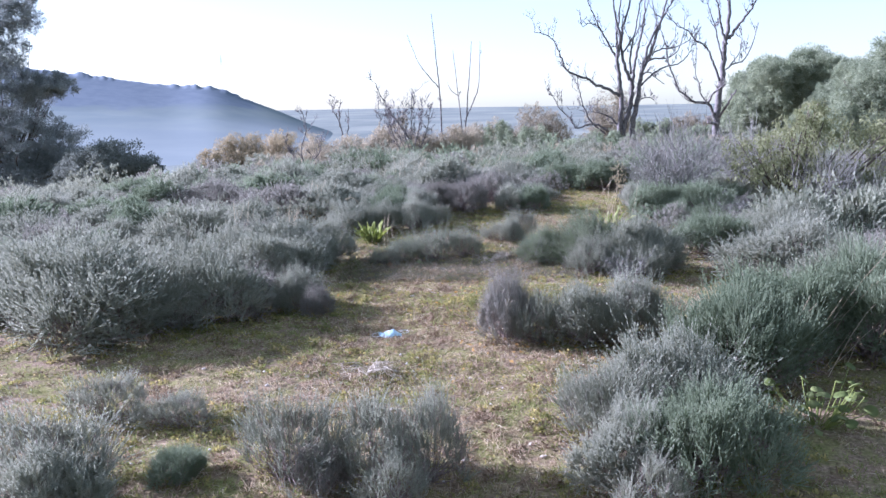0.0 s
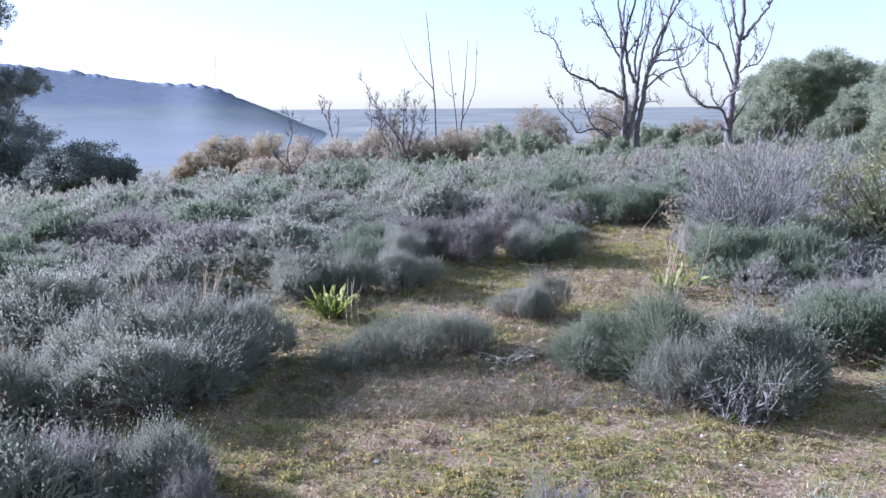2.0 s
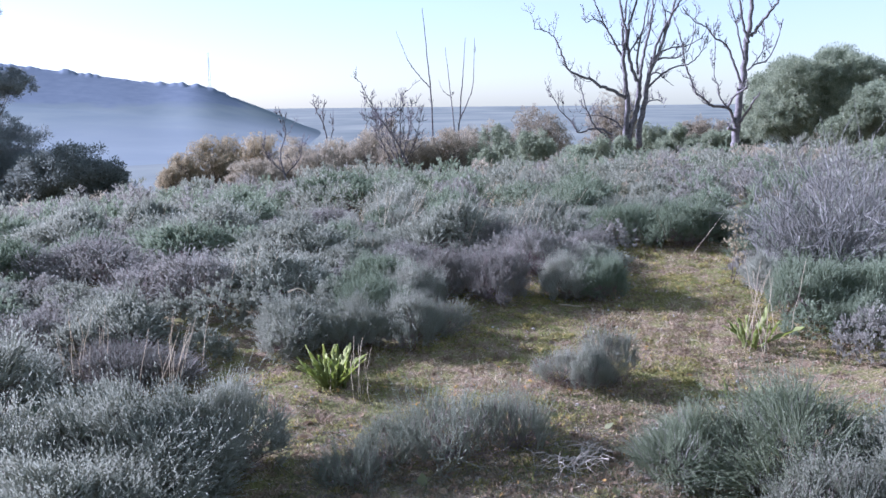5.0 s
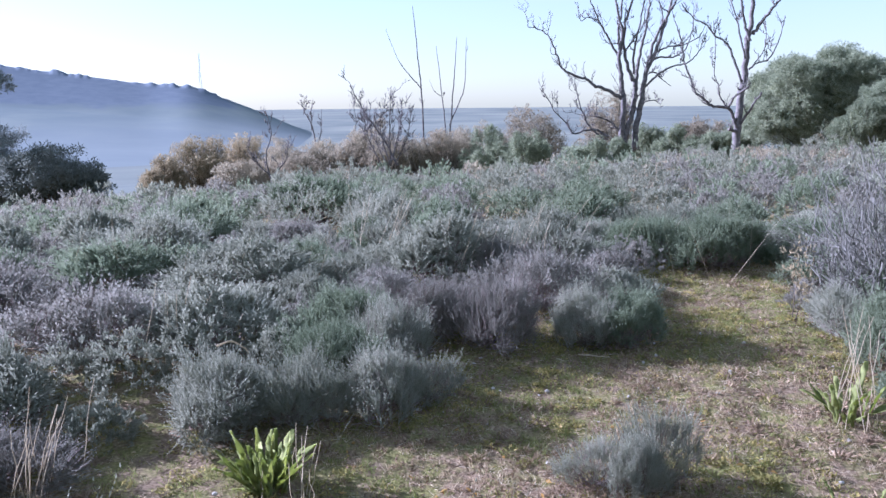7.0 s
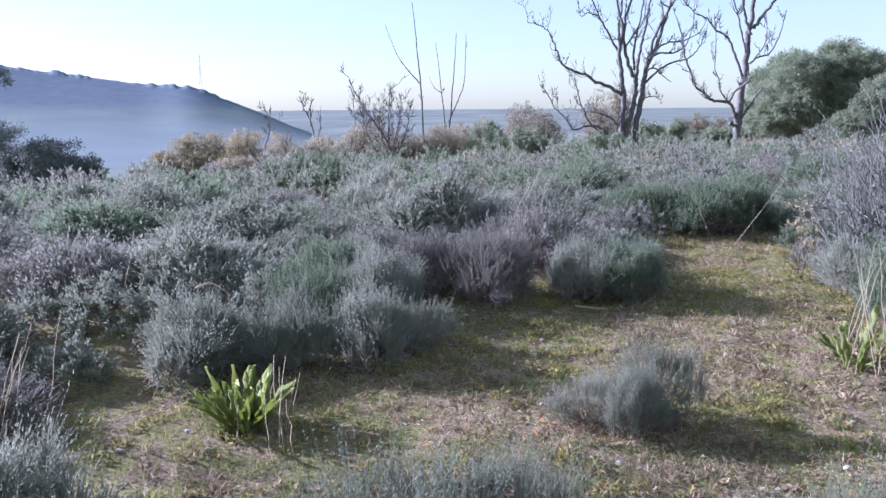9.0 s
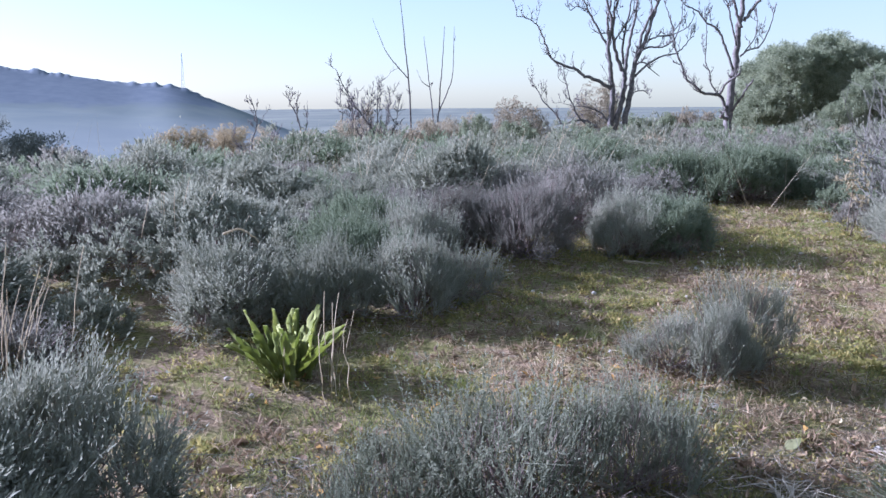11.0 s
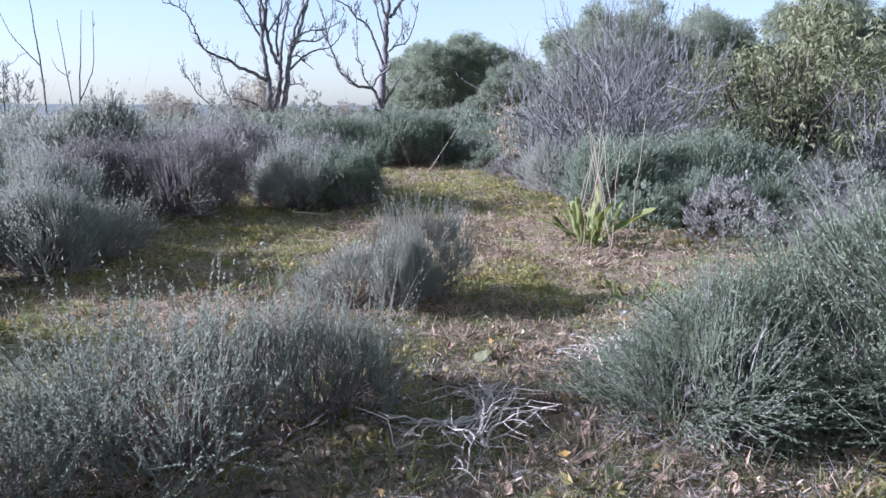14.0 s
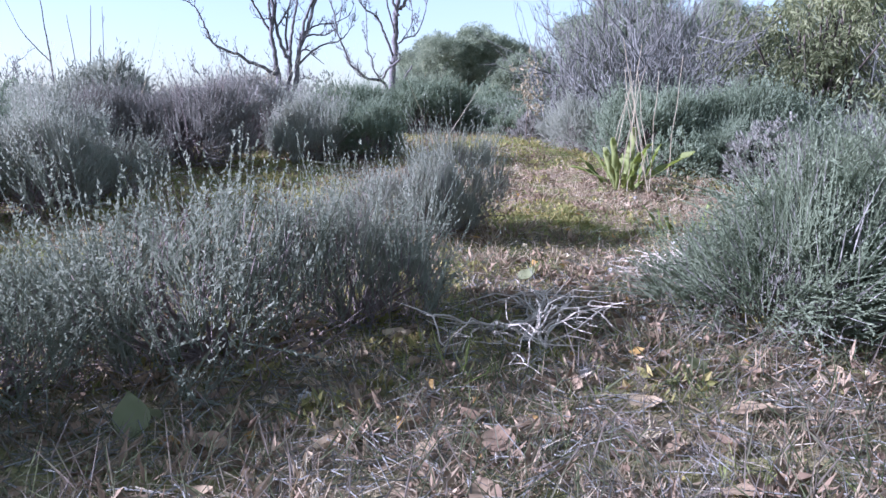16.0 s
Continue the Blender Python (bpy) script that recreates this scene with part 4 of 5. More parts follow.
def dead_bush(x, y, w, h, seed, label, count=70):
    """A bare bush of bleached forking twigs."""
    rng = np.random.default_rng(seed)
    e = tagged(new("dead_bush"), label, "bush", "dead bushes")
    e.location = (x, y, float(height(x, y)) - 0.01)
    for k in range(4):
        b = Build()
        for m in range(count // 4):
            thick = m % 4 == 0
            a, s = rng.uniform(0, 2 * math.pi), rng.uniform(0.1, 1) ** 0.7
            tip = np.array([math.cos(a) * s * w / 2, math.sin(a) * s * w / 2, h * (1 - 0.45 * s * s) * rng.uniform(0.75, 1.1)])
            root = rng.normal(size=3) * [w * 0.1, w * 0.1, 0]
            c = curve([root, root * 0.5 + tip * [0.4, 0.4, 0.45] + rng.normal(size=3) * 0.06, tip + rng.normal(size=3) * 0.05], 8, rng, 0.02)
            tube(b, c, 0.011 if thick else 0.006, 0.0025 if thick else 0.0015, 5)
            for i in rng.integers(2, 7, 5):
                way = unit(unit(tip) * 0.7 + [0, 0, 0.35] + rng.normal(size=3) * 0.45)
                n = h * rng.uniform(0.14, 0.36)
                side = curve([c[i], c[i] + way * n * 0.5 + rng.normal(size=3) * n * 0.08, c[i] + way * n + [0, 0, n * 0.15]], 5, rng, 0.006)
                tube(b, side, 0.005 if thick else 0.0032, 0.0012, 3)
                at = side[rng.integers(1, 5, 5)]
                spikes(b, at, at + unit(way + [0, 0, 0.3] + rng.normal(size=(5, 3)) * 0.55) * rng.uniform(0.05, 0.14, (5, 1)) * h, 0.0019)
        part("branchwork", b, M_DRYTWIG, e)


dead_bush(3.25, 12.0, 1.7, 1.25, 81, "big leafless bush of bleached forking twigs", 72)
dead_bush(2.95, 12.3, 0.9, 0.85, 82, "leafless bush of bleached forking twigs", 40)
dead_bush(4.3, 12.6, 1.6, 1.1, 83, "leafless bush of bleached forking twigs", 52)
dead_bush(3.5, 10.5, 0.8, 0.34, 84, "low leafless bush of bleached twigs", 50)
dead_bush(1.6, 7.66, 0.55, 0.24, 86, "low leafless bush of bleached twigs", 28)
dead_bush(4.9, 11.0, 1.2, 0.9, 85, "leafless bush of bleached forking twigs", 40)


# ---- plants with large leaves ----
def strap_leaf(seed, length, width, arch):
    """One folded strap leaf, wavy along its edges."""
    rng = np.random.default_rng(seed)
    b = Build()
    n = 9
    v = []
    for i in range(n):
        t = i / (n - 1)
        out, up = length * (0.35 * t + arch * t * t), length * (0.95 * t - 0.55 * arch * t * t)
        w = width * (0.4 + 0.6 * min(1, 2.2 * t)) * (1 - 0.62 * t**9) * 0.55
        wave = 0.34 * width * math.sin(15 * t + seed)
        v += [(out - 0.3 * w + wave, -w, up + 0.1 * w), (out + 0.22 * w, 0, up - 0.15 * w), (out - 0.3 * w - wave, w, up + 0.1 * w)]
        v += [(out - 0.3 * w + wave, -w, up + 0.1 * w - 0.002), (out + 0.22 * w + 0.002, 0, up - 0.15 * w - 0.002), (out - 0.3 * w - wave, w, up + 0.1 * w - 0.002)]
    f = []
    for i in range(n - 1):
        a, c = 6 * i, 6 * i + 6
        for j in (0, 1):
            f += [(a + j, a + j + 1, c + j + 1), (a + j, c + j + 1, c + j)]
            f += [(a + 3 + j, c + 4 + j, a + 4 + j), (a + 3 + j, c + 3 + j, c + 4 + j)]
        f += [(a, c, c + 3), (a, c + 3, a + 3), (a + 2, a + 5, c + 5), (a + 2, c + 5, c + 2)]
    b.add(v, f)
    return b.mesh("leaf", M_SQUILL, True)


STRAPS = [strap_leaf(i, l, w, a) for i, (l, w, a) in enumerate([(0.33, 0.036, 0.03), (0.36, 0.039, 0.12), (0.3, 0.034, 0.26), (0.26, 0.037, 0.08)])]


def squill(x, y, size, count, seed, label, spread=1.0):
    rng = np.random.default_rng(seed)
    e = tagged(new("squill_plant"), label, "plant", "strap-leaved plants")
    e.location = (x, y, float(height(x, y)))
    for i in range(count):
        o = new("leaf", STRAPS[i % 4])
        o.parent = e
        r = 0.085 * math.sqrt(rng.random())
        a = 360 * i * 0.381966 + rng.uniform(-25, 25)
        o.matrix_basis = pose(r * math.cos(radians(a)), r * math.sin(radians(a)), -0.01, rng.uniform(-12, 12), rng.uniform(-26, 30) * spread, a) @ Matrix.Scale(size * rng.uniform(0.55, 1.02), 4)


squill(-0.8, 9.85, 0.84, 62, 91, "bright green plant with a rosette of long strap leaves", 0.9)
squill(2.0, 10.42, 0.95, 17, 92, "olive green plant with a rosette of long strap leaves", 1.2)
squill(1.6, 9.55, 0.45, 10, 93, "small green plant with a rosette of strap leaves", 1.0)


def round_leaf():
    b = Build()
    n = 12
    ring = [(0.5 + 0.5 * math.cos(i * 2 * math.pi / n) * (1 if i else 0.75), 0.52 * math.sin(i * 2 * math.pi / n), 0.06 * math.cos(2 * i * 2 * math.pi / n)) for i in range(n)]
    v = ring + [(0.5, 0, -0.1)] + [(x, y, z - 0.02) for x, y, z in ring] + [(0.5, 0, -0.12)]
    f = []
    for i in range(n):
        j = (i + 1) % n
        f += [(i, j, n), (n + 1 + j, n + 1 + i, 2 * n + 1), (i, n + 1 + i, n + 1 + j), (i, n + 1 + j, j)]
    b.add(v, f)
    return b.mesh("leaf", M_ROUND, True)


ROUND = round_leaf()


def broad_plant(x, y, seed, count=44, wide=0.3):
    rng = np.random.default_rng(seed)
    e = tagged(new("broad_leaved_plant"), "green plant with broad rounded leaves under a shrub", "plant")
    e.location = (x, y, float(height(x, y)))
    st = Build()
    for i in range(count):
        a, r, h = rng.uniform(0, 6.28), wide * math.sqrt(rng.random()), rng.uniform(0.04, 0.22)
        p = np.array([r * math.cos(a), r * math.sin(a), h])
        tube(st, curve([[p[0] * 0.3, p[1] * 0.3, 0], p * [0.8, 0.8, 0.6], p], 5, rng), 0.003, 0.002, 4)
        o = new("leaf", ROUND)
        o.parent = e
        o.matrix_basis = pose(*p, rng.uniform(-35, 35), rng.uniform(-30, 40), rng.uniform(0, 360)) @ Matrix.Scale(rng.uniform(0.035, 0.07), 4)
    part("stalk", st, M_SQUILL, e)


broad_plant(1.78, 4.2, 95)


# ---- what lies on the ground ----
def face_mask(x, y):
    e = tagged(new("face_mask"), "crumpled pale blue disposable face mask dropped on the ground", "mask")
    e.matrix_basis = pose(x, y, float(height(x, y)) + 0.012, 0, 0, 25)
    b = Build()
    nx, ny = 22, 14
    v = []
    for s in (0, 1):
        for j in range(ny):
            for i in range(nx):
                u, w = i / (nx - 1) - 0.5, j / (ny - 1) - 0.5
                z = 0.022 * math.cos(u * 3) * math.cos(w * 3) + 0.006 * math.sin(w * 30) + 0.012 * math.sin(u * 9 + w * 5) * math.sin(w * 7 + 1) - 0.0015 * s
                v.append((0.155 * u * (1 - 0.25 * abs(w)), 0.1 * w * (1 - 0.3 * u * u), z))
    f = []
    for s in (0, 1):
        for j in range(ny - 1):
            for i in range(nx - 1):
                a = s * nx * ny + j * nx + i
                f += [(a, a + 1, a + nx + 1), (a, a + nx + 1, a + nx)]
    b.add(v, f)
    part("pleated_cover", b, M_MASK, e, smooth=True)
    rng = np.random.default_rng(3)
    for side in (-1, 1):
        s = Build()
        tube(s, curve([(side * 0.07, -0.035, 0.012), (side * 0.12, -0.03, 0.01), (side * 0.13, 0.02, 0.012), (side * 0.07, 0.035, 0.012)], 12, rng, 0.002), 0.0018, 0.0018, 5)
        part("ear_loop", s, M_WHITE, e, "white elastic ear loop")


face_mask(-0.37, 5.95)


def dead_tangle(x, y, size, seed, label):
    rng = np.random.default_rng(seed)
    e = tagged(new("dead_branch"), label, "branch", "dead branches")
    e.location = (x, y, float(height(x, y)))
    e.scale = (1.0, 1.0, 0.8)
    for k in range(22):
        b = Build()
        a = rng.uniform(-1.3, 0.9) + (math.pi if k % 4 == 0 else 0)
        n = size * rng.uniform(0.5, 1.0)
        c = curve([(0, rng.normal() * 0.04, 0.02), (0.4 * n * math.cos(a), 0.4 * n * math.sin(a), rng.uniform(0.02, 0.09)), (0.75 * n * math.cos(a + 0.5), 0.75 * n * math.sin(a + 0.5), rng.uniform(0.03, 0.1)), (n * math.cos(a + rng.uniform(0.2, 1.4)), n * math.sin(a + rng.uniform(0.2, 1.4)), rng.uniform(0.0, 0.04))], 12, rng, 0.004)
        tube(b, c, 0.0034, 0.001, 5)
        i = rng.integers(4, 12, 4)
        d = unit(np.array([math.cos(a), math.sin(a), 0.1]) + rng.normal(size=(4, 3)) * [0.7, 0.7, 0.25])
        twig = part("twig", b, M_ROOT, e)
        for at, way in zip(c[i], d):
            s = Build()
            tube(s, curve([at, at + way * 0.03 + rng.normal(size=3) * 0.006, at + way * 0.075], 5, rng), 0.0018, 0.0007, 4)
            part("side_twig", s, M_ROOT, twig)


dead_tangle(0.47, 8.68, 0.24, 101, "bleached dead root tangle lying on the path")
dead_tangle(1.02, 8.9, 0.13, 103, "bleached dead twigs lying on the path")
dead_tangle(-0.45, 5.1, 0.2, 105, "bleached dead twigs lying on the path")


def gnarled_root(x, y):
    """A dark weathered root stub."""
    rng = np.random.default_rng(17)
    b = Build()
    for a, n, r in ((0.3, 0.09, 0.014), (2.4, 0.07, 0.012), (4.2, 0.1, 0.011), (1.4, 0.06, 0.015)):
        p = np.array([math.cos(a), math.sin(a), 0.0])
        tube(b, curve([(0, 0, 0.0), p * n * 0.3 + [0, 0, 0.05], p * n * 0.8 + [0, 0, 0.055], p * n + [0, 0, 0.015]], 10, rng, 0.004), r, r * 0.45, 7)
    ob = new("root_stub", b.mesh("root_stub", M_BARK, True))
    ob.location = (x, y, float(height(x, y)) - 0.005)
    tagged(ob, "dark gnarled root stub at the path's edge", "root")


gnarled_root(0.9, 8.59)


def big_leaf(x, y, size, turn, tilt, label, mat):
    """One large withered leaf with a folded midrib and a short stalk."""
    e = tagged(new("fallen_leaf"), label, "leaf", "large fallen leaves")
    e.matrix_basis = pose(x, y, float(height(x, y)) + 0.012, tilt, 0, turn) @ Matrix.Scale(size, 4)
    b = Build()
    u = np.linspace(0, 1, 9)
    w = 0.36 * np.sin(math.pi * u ** 0.8) + 0.01
    rows = [np.stack([s * w, u, 0.18 * abs(s) * w + 0.16 * (u - 0.4) ** 2 + 0.03 * np.sin(9 * u + 3 * s)], -1) for s in (-1, -0.5, 0, 0.5, 1)]
    b.add(np.concatenate(rows), [q for r in range(4) for k in range(8) for q in ((9 * r + k, 9 * r + k + 1, 9 * r + k + 10), (9 * r + k, 9 * r + k + 10, 9 * r + k + 9))])
    part("leaf_blade", b, mat, e, smooth=True)
    s = Build()
    tube(s, [(0, 0.02, 0.02), (0.02, -0.15, 0.03), (0.05, -0.3, 0.0)], 0.018, 0.01, 5)
    part("stalk", s, M_ROOT, e)


YL, BL = "large withered yellow-green leaf on the ground", "large curled brown leaf on the ground"
for k, (x, y, size, tilt, kind) in enumerate([(-0.24, 8.44, 0.065, 55, 0), (-0.2, 8.52, 0.055, 40, 0), (-0.3, 8.12, 0.045, 15, 1), (-0.13, 8.38, 0.06, 10, 1), (-0.52, 8.28, 0.07, 50, 1), (0.17, 8.2, 0.06, 15, 1),
                                             (0.3, 8.3, 0.055, 8, 1), (0.55, 8.2, 0.06, 12, 1), (0.62, 8.32, 0.05, 30, 0), (0.7, 8.13, 0.05, 12, 1), (0.72, 9.1, 0.06, 25, 0), (0.5, 9.25, 0.06, 20, 0), (0.35, 8.0, 0.05, 10, 1), (0.08, 8.05, 0.05, 18, 1)]):
    big_leaf(x, y, size, 137 * k, tilt, BL if kind else YL, M_LITTER if kind else M_YGREEN)


def ground_cover():
    """Grass blades, fallen leaves, straw and dry stalks, thick where the way is open."""
    rng = np.random.default_rng(200)

    def spots(n, near):
        y = rng.uniform(2.3, 14.5, n) if near == 0 else rng.uniform(2.3, 10.5, n)
        y = y - np.abs(rng.normal(size=n)) * 1.6 * (rng.random(n) < 0.2)
        x = rng.normal(size=n) * np.where(rng.random(n) < 0.12, 3.0, 1.5) + np.interp(y, [2, 6, 9, 11, 13], [-0.2, -0.2, 0.4, 1.2, 2.0])
        return x, y

    def turf(x, y):
        """Where the turf is green (above zero) and where dry."""
        return np.sin(x * 1.9 + 1.6 * np.sin(y * 1.3)) * np.sin(y * 1.7 + 0.9 * x + 1) + 0.5 * np.sin(5.1 * x + 3.3 * y) * np.sin(4.3 * y - 2 * x) - 0.7 * np.exp(-((x - 0.3) ** 2 / 0.9 + (y - 8.3) ** 2 / 0.4))

    for name, mat, green, label in (("grass", M_GREENGRASS, True, "short green grass in tufts and patches"), ("dry_turf", M_DRYGRASS, False, "short dry brown grass in tufts")):
        g = Build()
        x, y = spots(22000 if green else 16000, 0)
        k = turf(x, y) + rng.normal(size=len(x)) * 0.35
        keep = k > -0.25 if green else k < 0.15
        x, y = x[keep], y[keep]
        per = 9
        n = len(x) * per
        size = np.repeat(rng.uniform(0.018, 0.05, len(x)) * (1 + (rng.random(len(x)) < 0.05)), per) * rng.uniform(0.5, 1.2, n)
        x, y = np.repeat(x, per) + rng.normal(size=n) * 0.014, np.repeat(y, per) + rng.normal(size=n) * 0.014
        d = rng.normal(size=(n, 3)) * [0.6, 0.6, 0.15] + [0, 0, 0.8]
        blades(g, np.stack([x, y, height(x, y) - 0.003], -1), d, size, 0.0036, rng, 0.2)
        tagged(new(name, g.mesh(name, mat)), label, "grass", kind="stuff")
    s = Build()
    x, y = spots(26000, 0)
    n = len(x)
    d = rng.normal(size=(n, 3)) * [1, 1, 0.12] + [0, 0, 0.08]
    spikes(s, np.stack([x, y, height(x, y) + rng.uniform(0.0, 0.012, n)], -1), np.stack([x, y, height(x, y) + 0.006], -1) + unit(d) * rng.uniform(0.02, 0.1, (n, 1)), 0.0013)
    tagged(new("straw_litter", s.mesh("straw_litter", M_STRAW)), "scattered dry straw and thin twigs on soil", "straw", kind="stuff")
    f = Build()
    x, y = spots(15000, 0)
    n = len(x)
    d = rng.normal(size=(n, 3)) * [1, 1, 0.3] + [0, 0, 0.1]
    blades(f, np.stack([x, y, height(x, y) + rng.uniform(0.004, 0.015, n)], -1), d, rng.uniform(0.01, 0.028, n), rng.uniform(0.007, 0.016, n), rng, 0.3)
    tagged(new("leaf_litter", f.mesh("leaf_litter", M_LITTER)), "curled brown and ochre fallen leaves on soil", "fallen leaves", kind="stuff")
    m = Build()
    x, y = spots(75000, 0)
    mats = np.sin(x * 2.9 + 2 * np.sin(y * 2.1)) * np.sin(y * 2.3 + 0.7 * x) + rng.normal(size=len(x)) * 0.3 - 0.6 * np.exp(-((x - 0.3) ** 2 / 0.9 + (y - 8.3) ** 2 / 0.4))
    x, y = x[mats > 0.15], y[mats > 0.15]
    n = len(x)
    d = rng.normal(size=(n, 3)) * [1, 1, 0.3] + [0, 0, 0.45]
    blades(m, np.stack([x, y, height(x, y) + rng.uniform(0, 0.012, n)], -1), d, rng.uniform(0.008, 0.02, n), rng.uniform(0.006, 0.013, n), rng, 0.15)
    tagged(new("ground_weeds", m.mesh("ground_weeds", M_WEED)), "low mats of small green and yellow weeds", "weeds", kind="stuff")
    for name, mat, count, per, label in (("weed_clumps", M_WEED, 3000, 44, "small raised cushions of yellow-green weeds"), ("dead_sprigs", M_DEBRIS, 2600, 34, "brown dead sprigs and crumbled leaves heaped on soil")):
        u = Build()
        x, y = spots(count, 0)
        k = turf(x, y) + rng.normal(size=count) * 0.4
        keep = k > -0.15 if mat is M_WEED else k < 0.35
        x, y = x[keep], y[keep]
        r = rng.uniform(0.02, 0.075, len(x))
        n = len(x) * per
        th, s = rng.uniform(0, 2 * math.pi, n), np.sqrt(rng.random(n))
        rr = np.repeat(r, per)
        up = rr * (0.5 if mat is M_WEED else 0.3) * (1 - s * s) * rng.uniform(0.3, 1.0, n)
        x, y = np.repeat(x, per) + rr * s * np.cos(th), np.repeat(y, per) + rr * s * np.sin(th)
        d = np.stack([np.cos(th) * s, np.sin(th) * s, np.full(n, 0.5 if mat is M_WEED else 0.2)], -1) + rng.normal(size=(n, 3)) * 0.5
        size = rng.uniform(0.012, 0.028, n) if mat is M_WEED else rng.uniform(0.014, 0.045, n)
        blades(u, np.stack([x, y, height(x, y) + up], -1), d, size, size * (0.45 if mat is M_WEED else 0.22), rng, 0.2)
        tagged(new(name, u.mesh(name, mat)), label, "weeds" if mat is M_WEED else "litter", kind="stuff")
    c = Build()
    x, y = rng.uniform(-0.95, 1.3, 26000), 7.7 + 1.9 * rng.random(26000) ** 1.3
    n = len(x)
    d = rng.normal(size=(n, 3)) * [0.8, 0.8, 0.2] + [0, 0, 0.75]
    blades(c, np.stack([x, y, height(x, y) - 0.002], -1), d, rng.uniform(0.015, 0.06, n) * (1 + (y < 8.6) * (rng.random(n) < 0.5)), rng.uniform(0.0012, 0.0028, n), rng, 0.2)
    tagged(new("grass_tussocks", c.mesh("grass_tussocks", M_TUSSOCK)), "tangled dry and green grass beside the path", "grass", kind="stuff")
    w = Build()
    x, y = rng.uniform(-0.8, 1.5, 5200), rng.uniform(7.75, 9.1, 5200)
    n = len(x)
    p = np.stack([x, y, height(x, y) + rng.uniform(0.0, 0.02, n)], -1)
    spikes(w, p, p + unit(rng.normal(size=(n, 3)) * [1, 1, 0.22] + [0, 0, 0.14]) * rng.uniform(0.02, 0.09, (n, 1)), 0.0013)
    tagged(new("twig_litter", w.mesh("twig_litter", M_DRYTWIG)), "grey broken twigs strewn beside the path", "twigs", kind="stuff")
    curled = Build()
    for _ in range(420):
        px, py = rng.uniform(-0.9, 1.2), rng.uniform(7.7, 9.4)
        size, turn, lift = rng.uniform(0.012, 0.03), rng.uniform(0, 6.28), rng.uniform(0.2, 0.9)
        u = np.linspace(-1, 1, 6)
        prof = np.sqrt(np.clip(1 - u * u, 0.02, 1)) * 0.55
        grid = np.stack([np.stack([u, s * prof, lift * (0.35 * s * s + 0.3 * u * u) + 0.05 * np.sin(5 * u + s)], -1) for s in (-1, 0, 1)], 0) * size
        rot = np.array([[math.cos(turn), -math.sin(turn), 0], [math.sin(turn), math.cos(turn), 0], [0, 0, 1]])
        tilt = rng.normal() * 0.5
        rot = rot @ np.array([[1, 0, 0], [0, math.cos(tilt), -math.sin(tilt)], [0, math.sin(tilt), math.cos(tilt)]])
        faces = [q for r in (0, 1) for k in range(5) for q in ((6 * r + k, 6 * r + k + 1, 6 * r + k + 7), (6 * r + k, 6 * r + k + 7, 6 * r + k + 6))]
        curled.add(grid.reshape(-1, 3) @ rot.T + [px, py, float(height(px, py)) + 0.01], faces)
    ochre = Build()
    n = 420
    x, y = rng.uniform(-0.9, 1.5, n), rng.uniform(5.0, 10.5, n)
    near = rng.random(n) < 0.4
    x[near], y[near] = 0.5 + rng.normal(size=near.sum()) * 0.3, 6.6 + rng.normal(size=near.sum()) * 0.7
    d = rng.normal(size=(n, 3)) * [1, 1, 0.3] + [0, 0, 0.15]
    blades(ochre, np.stack([x, y, height(x, y) + rng.uniform(0.004, 0.02, n)], -1), d, rng.uniform(0.02, 0.045, n), rng.uniform(0.012, 0.024, n), rng, 0.3)
    tagged(new("ochre_leaves", ochre.mesh("ochre_leaves", M_OCHRE)), "scattered bright ochre fallen leaves on soil", "fallen leaves", kind="stuff")
    stones = Build()
    ico = unit(np.array([(-1, 1.618, 0), (1, 1.618, 0), (-1, -1.618, 0), (1, -1.618, 0), (0, -1, 1.618), (0, 1, 1.618), (0, -1, -1.618), (0, 1, -1.618), (1.618, 0, -1), (1.618, 0, 1), (-1.618, 0, -1), (-1.618, 0, 1)]))
    sides = [(0, 11, 5), (0, 5, 1), (0, 1, 7), (0, 7, 10), (0, 10, 11), (1, 5, 9), (5, 11, 4), (11, 10, 2), (10, 7, 6), (7, 1, 8), (3, 9, 4), (3, 4, 2), (3, 2, 6), (3, 6, 8), (3, 8, 9), (4, 9, 5), (2, 4, 11), (6, 2, 10), (8, 6, 7), (9, 8, 1)]
    x, y = spots(420, 0)
    for px, py in zip(x, y):
        r = rng.uniform(0.005, 0.014)
        stones.add(ico * r * [rng.uniform(0.8, 1.5), rng.uniform(0.8, 1.3), rng.uniform(0.5, 0.9)] * rng.uniform(0.85, 1.15, (12, 1)) + [px, py, float(height(px, py)) + 0.004], sides)
    tagged(new("pebbles", stones.mesh("pebbles", M_STONE)), "small pale limestone pebbles scattered on soil", "pebbles", kind="stuff")
    tagged(new("fallen_leaves", curled.mesh("fallen_leaves", M_LITTER, True)), "curled brown and ochre fallen leaves beside the path", "fallen leaves", kind="stuff")
    k = Build()
    y = rng.uniform(12.8, 20, 130)
    x = rng.normal(size=130) * 1.8 + 0.2
    p = np.stack([x, y, land(x, y)], -1)
    spikes(k, p, p + np.array([0.25, 0, 1.0]) * rng.uniform(0.4, 0.95, (130, 1)) + rng.normal(size=(130, 3)) * [0.3, 0.15, 0.05], 0.0022)
    tagged(new("dry_grass", k.mesh("dry_grass", M_STRAW)), "tall leaning dry grass stalks among the heath", "grass", kind="stuff")


ground_cover()


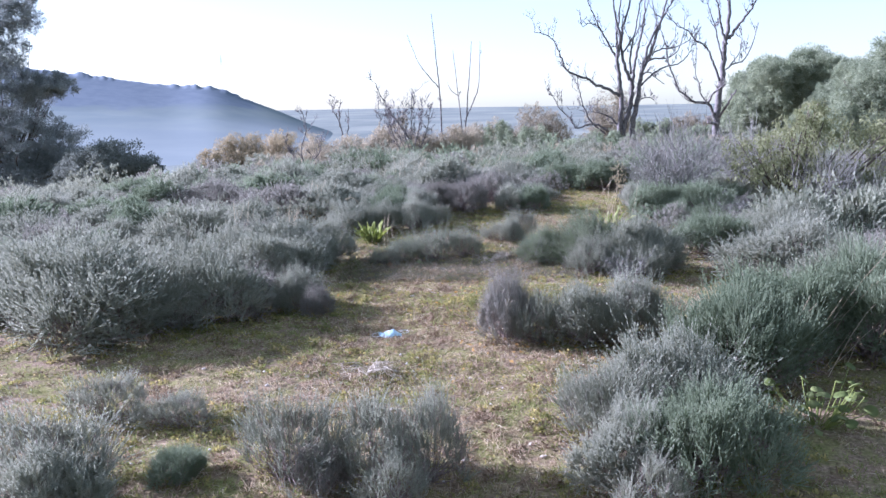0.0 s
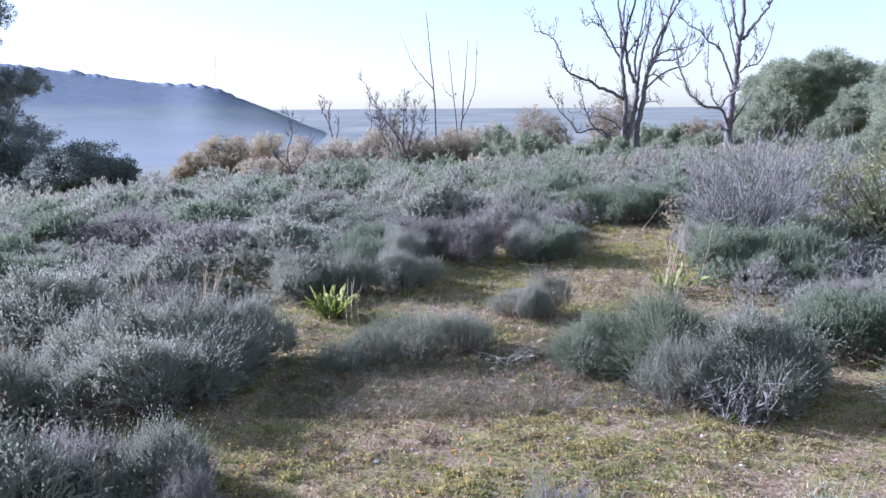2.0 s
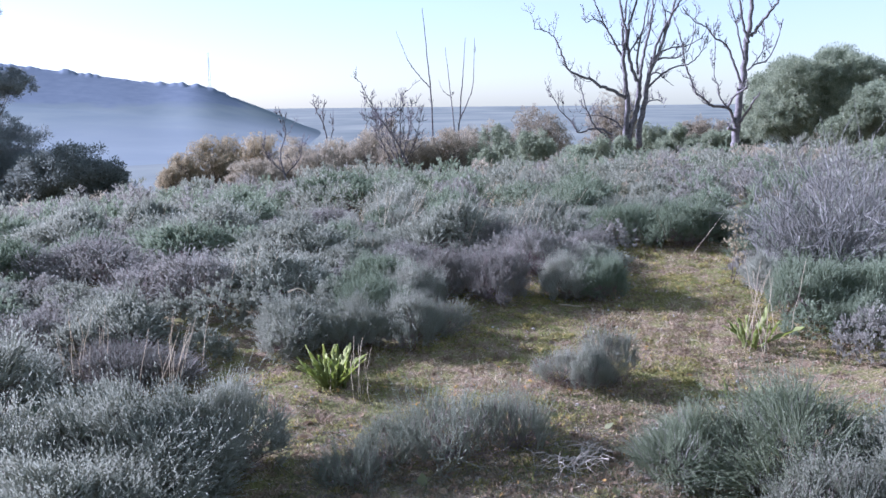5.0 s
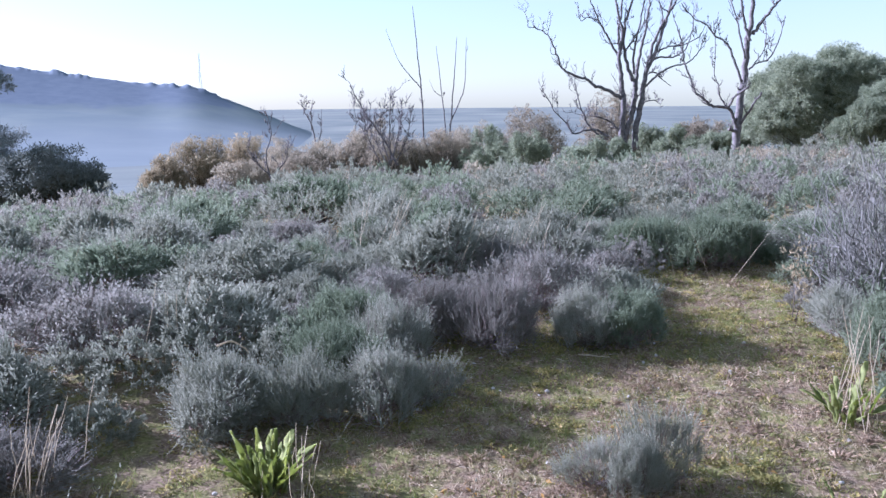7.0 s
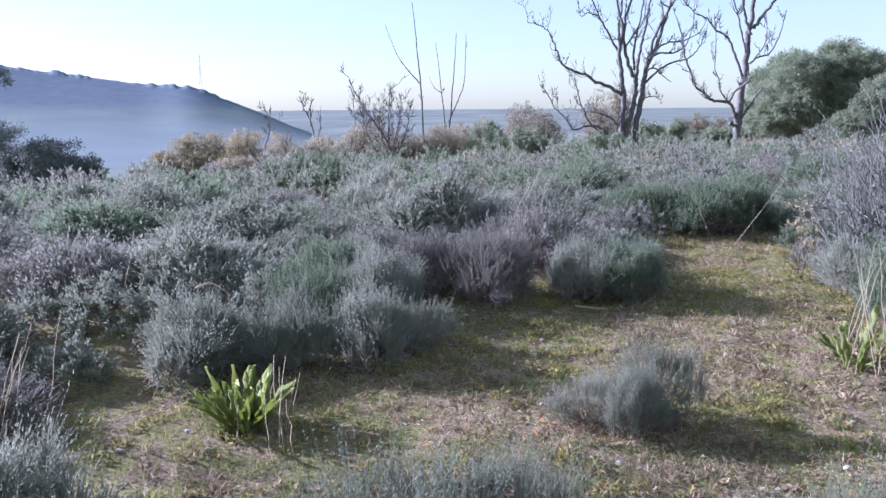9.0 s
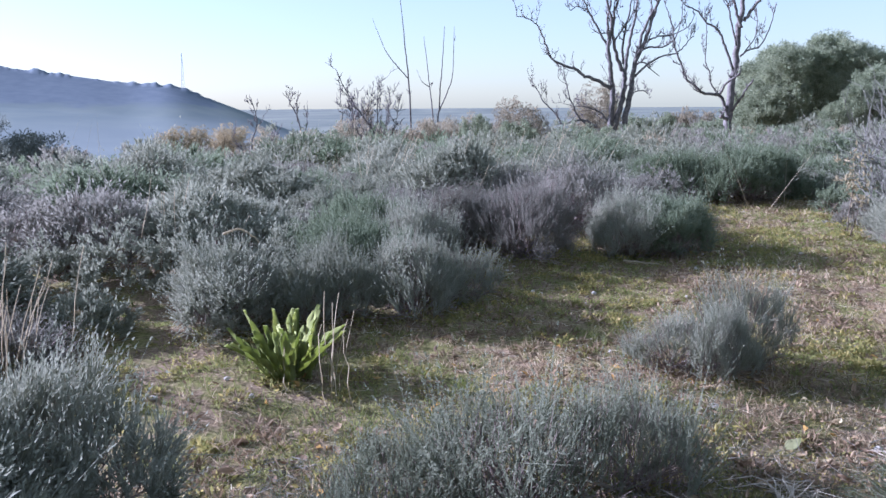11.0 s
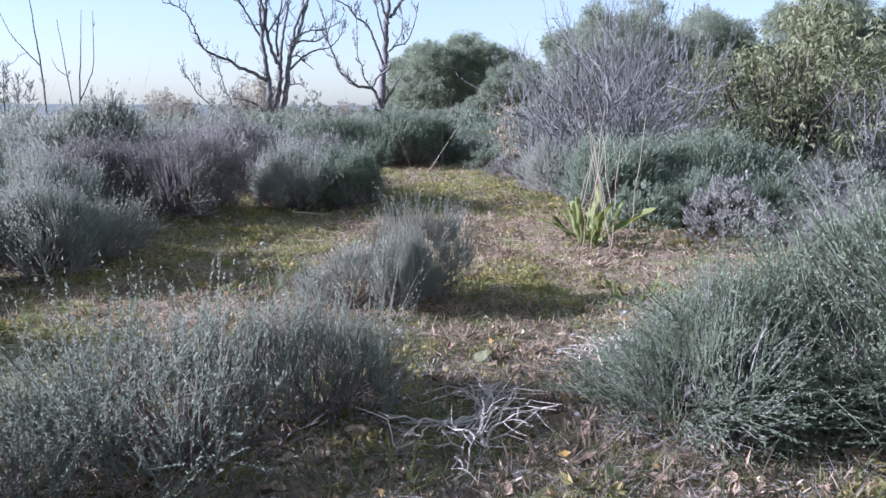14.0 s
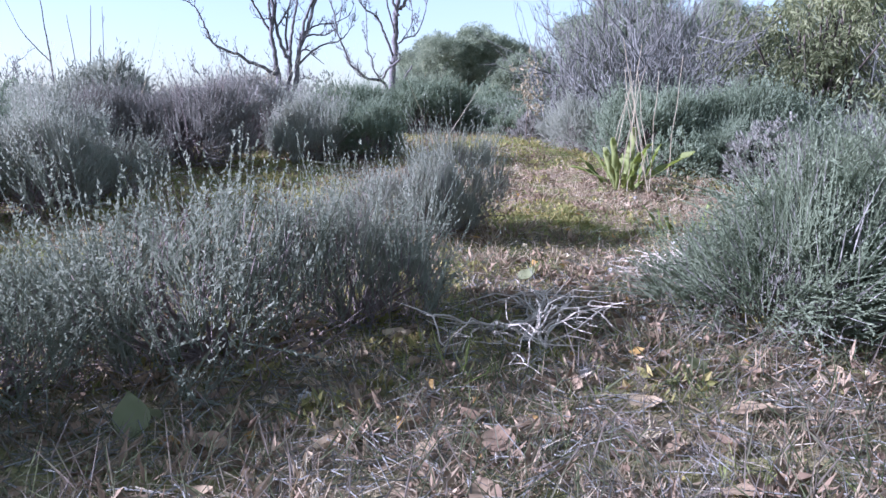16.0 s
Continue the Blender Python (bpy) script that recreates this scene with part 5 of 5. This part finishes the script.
def dry_tuft(x, y, h, count, seed, lean, spread=0.12):
    """A tuft of tall dry grass stalks."""
    rng = np.random.default_rng(seed)
    e = tagged(new("dry_grass_tuft"), "tuft of thin tall dry grass stalks", "grass", "dry grass tufts")
    e.location = (x, y, float(height(x, y)))
    for _ in range(count):
        b = Build()
        p = np.array([rng.normal() * spread, rng.normal() * spread, 0.0])
        n = h * rng.uniform(0.6, 1.1)
        top = p + np.array([lean + rng.normal() * 0.18, rng.normal() * 0.1, 1.0]) * n
        tube(b, curve([p, p * 0.5 + top * 0.5 - [lean * n * 0.12, 0, 0], top], 6, rng, 0.004), 0.0022, 0.0012, 3)
        part("stalk", b, M_STRAW, e)


for i, (x, y, h, n, lean) in enumerate([(2.05, 10.35, 0.66, 11, 0.05), (-0.68, 9.72, 0.34, 9, 0.1), (-1.75, 9.75, 0.5, 16, 0.15), (2.2, 5.15, 0.8, 9, 0.75), (2.5, 5.4, 0.75, 7, 0.6), (1.75, 4.9, 0.6, 5, 0.5),
                                         (-2.3, 9.9, 0.5, 12, 0.1), (0.3, 13.2, 0.6, 8, 0.3), (0.9, 13.7, 0.65, 7, 0.45), (-0.4, 14.2, 0.7, 8, 0.2), (-1.6, 11.3, 0.5, 9, 0.1)]):
    dry_tuft(x, y, h, n, 300 + i, lean, 0.22 if y > 13 else 0.1)


def bent_straw(name, label, pts, r, mat):
    b = Build()
    tube(b, curve(pts, 12, np.random.default_rng(7), 0.002), r, r * 0.5, 5)
    ob = new(name, b.mesh(name, mat, True))
    tagged(ob, label, "straw")


bent_straw("fallen_straw", "pale curled dry stem lying on a shrub", [(-1.2, 10.66, 0.36), (-1.13, 10.68, 0.38), (-1.07, 10.7, 0.345), (-1.04, 10.7, 0.31)], 0.006, M_STRAW)
bent_straw("fallen_straw", "pale straight dry stem lying under a shrub", [(0.8, 11.27, 0.1), (0.9, 11.29, 0.085), (1.0, 11.29, 0.075)], 0.005, M_STRAW)
leafy("sprig", "small pale yellow leafy sprig at the path's edge", "plant", 2.42, 11.98, 0.09, [(0, 0, 0.42, 0.11, 0.16), (0.04, 0, 0.28, 0.08, 0.1)], 0.035, M_YELLOW, 75, 450, stems=1, sparse=0.6)


def mast(x, y, z):
    e = tagged(new("radio_mast"), "slender pale lattice mast on a far ridge", "mast")
    e.location = (x, y, z)
    for sx, sy in ((-1, -1), (1, -1), (1, 1), (-1, 1)):
        b = Build()
        tube(b, [(sx * 2.2, sy * 2.2, 0), (sx * 0.3, sy * 0.3, 58)], 0.3, 0.2, 4)
        part("leg", b, M_STEEL, e)
    for i in range(9):
        b = Build()
        h0, h1 = i * 6.2, i * 6.2 + 6.2
        w0, w1 = 2.2 - 1.9 * h0 / 58, 2.2 - 1.9 * h1 / 58
        for sy in (-1, 1):
            tube(b, [(-w0, sy * w0, h0), (w1, sy * w1, h1)], 0.2, 0.2, 3)
            tube(b, [(w0, sy * w0, h0), (-w1, sy * w1, h1)], 0.2, 0.2, 3)
        part("brace", b, M_STEEL, e)


mast(-385, 1500, 36)
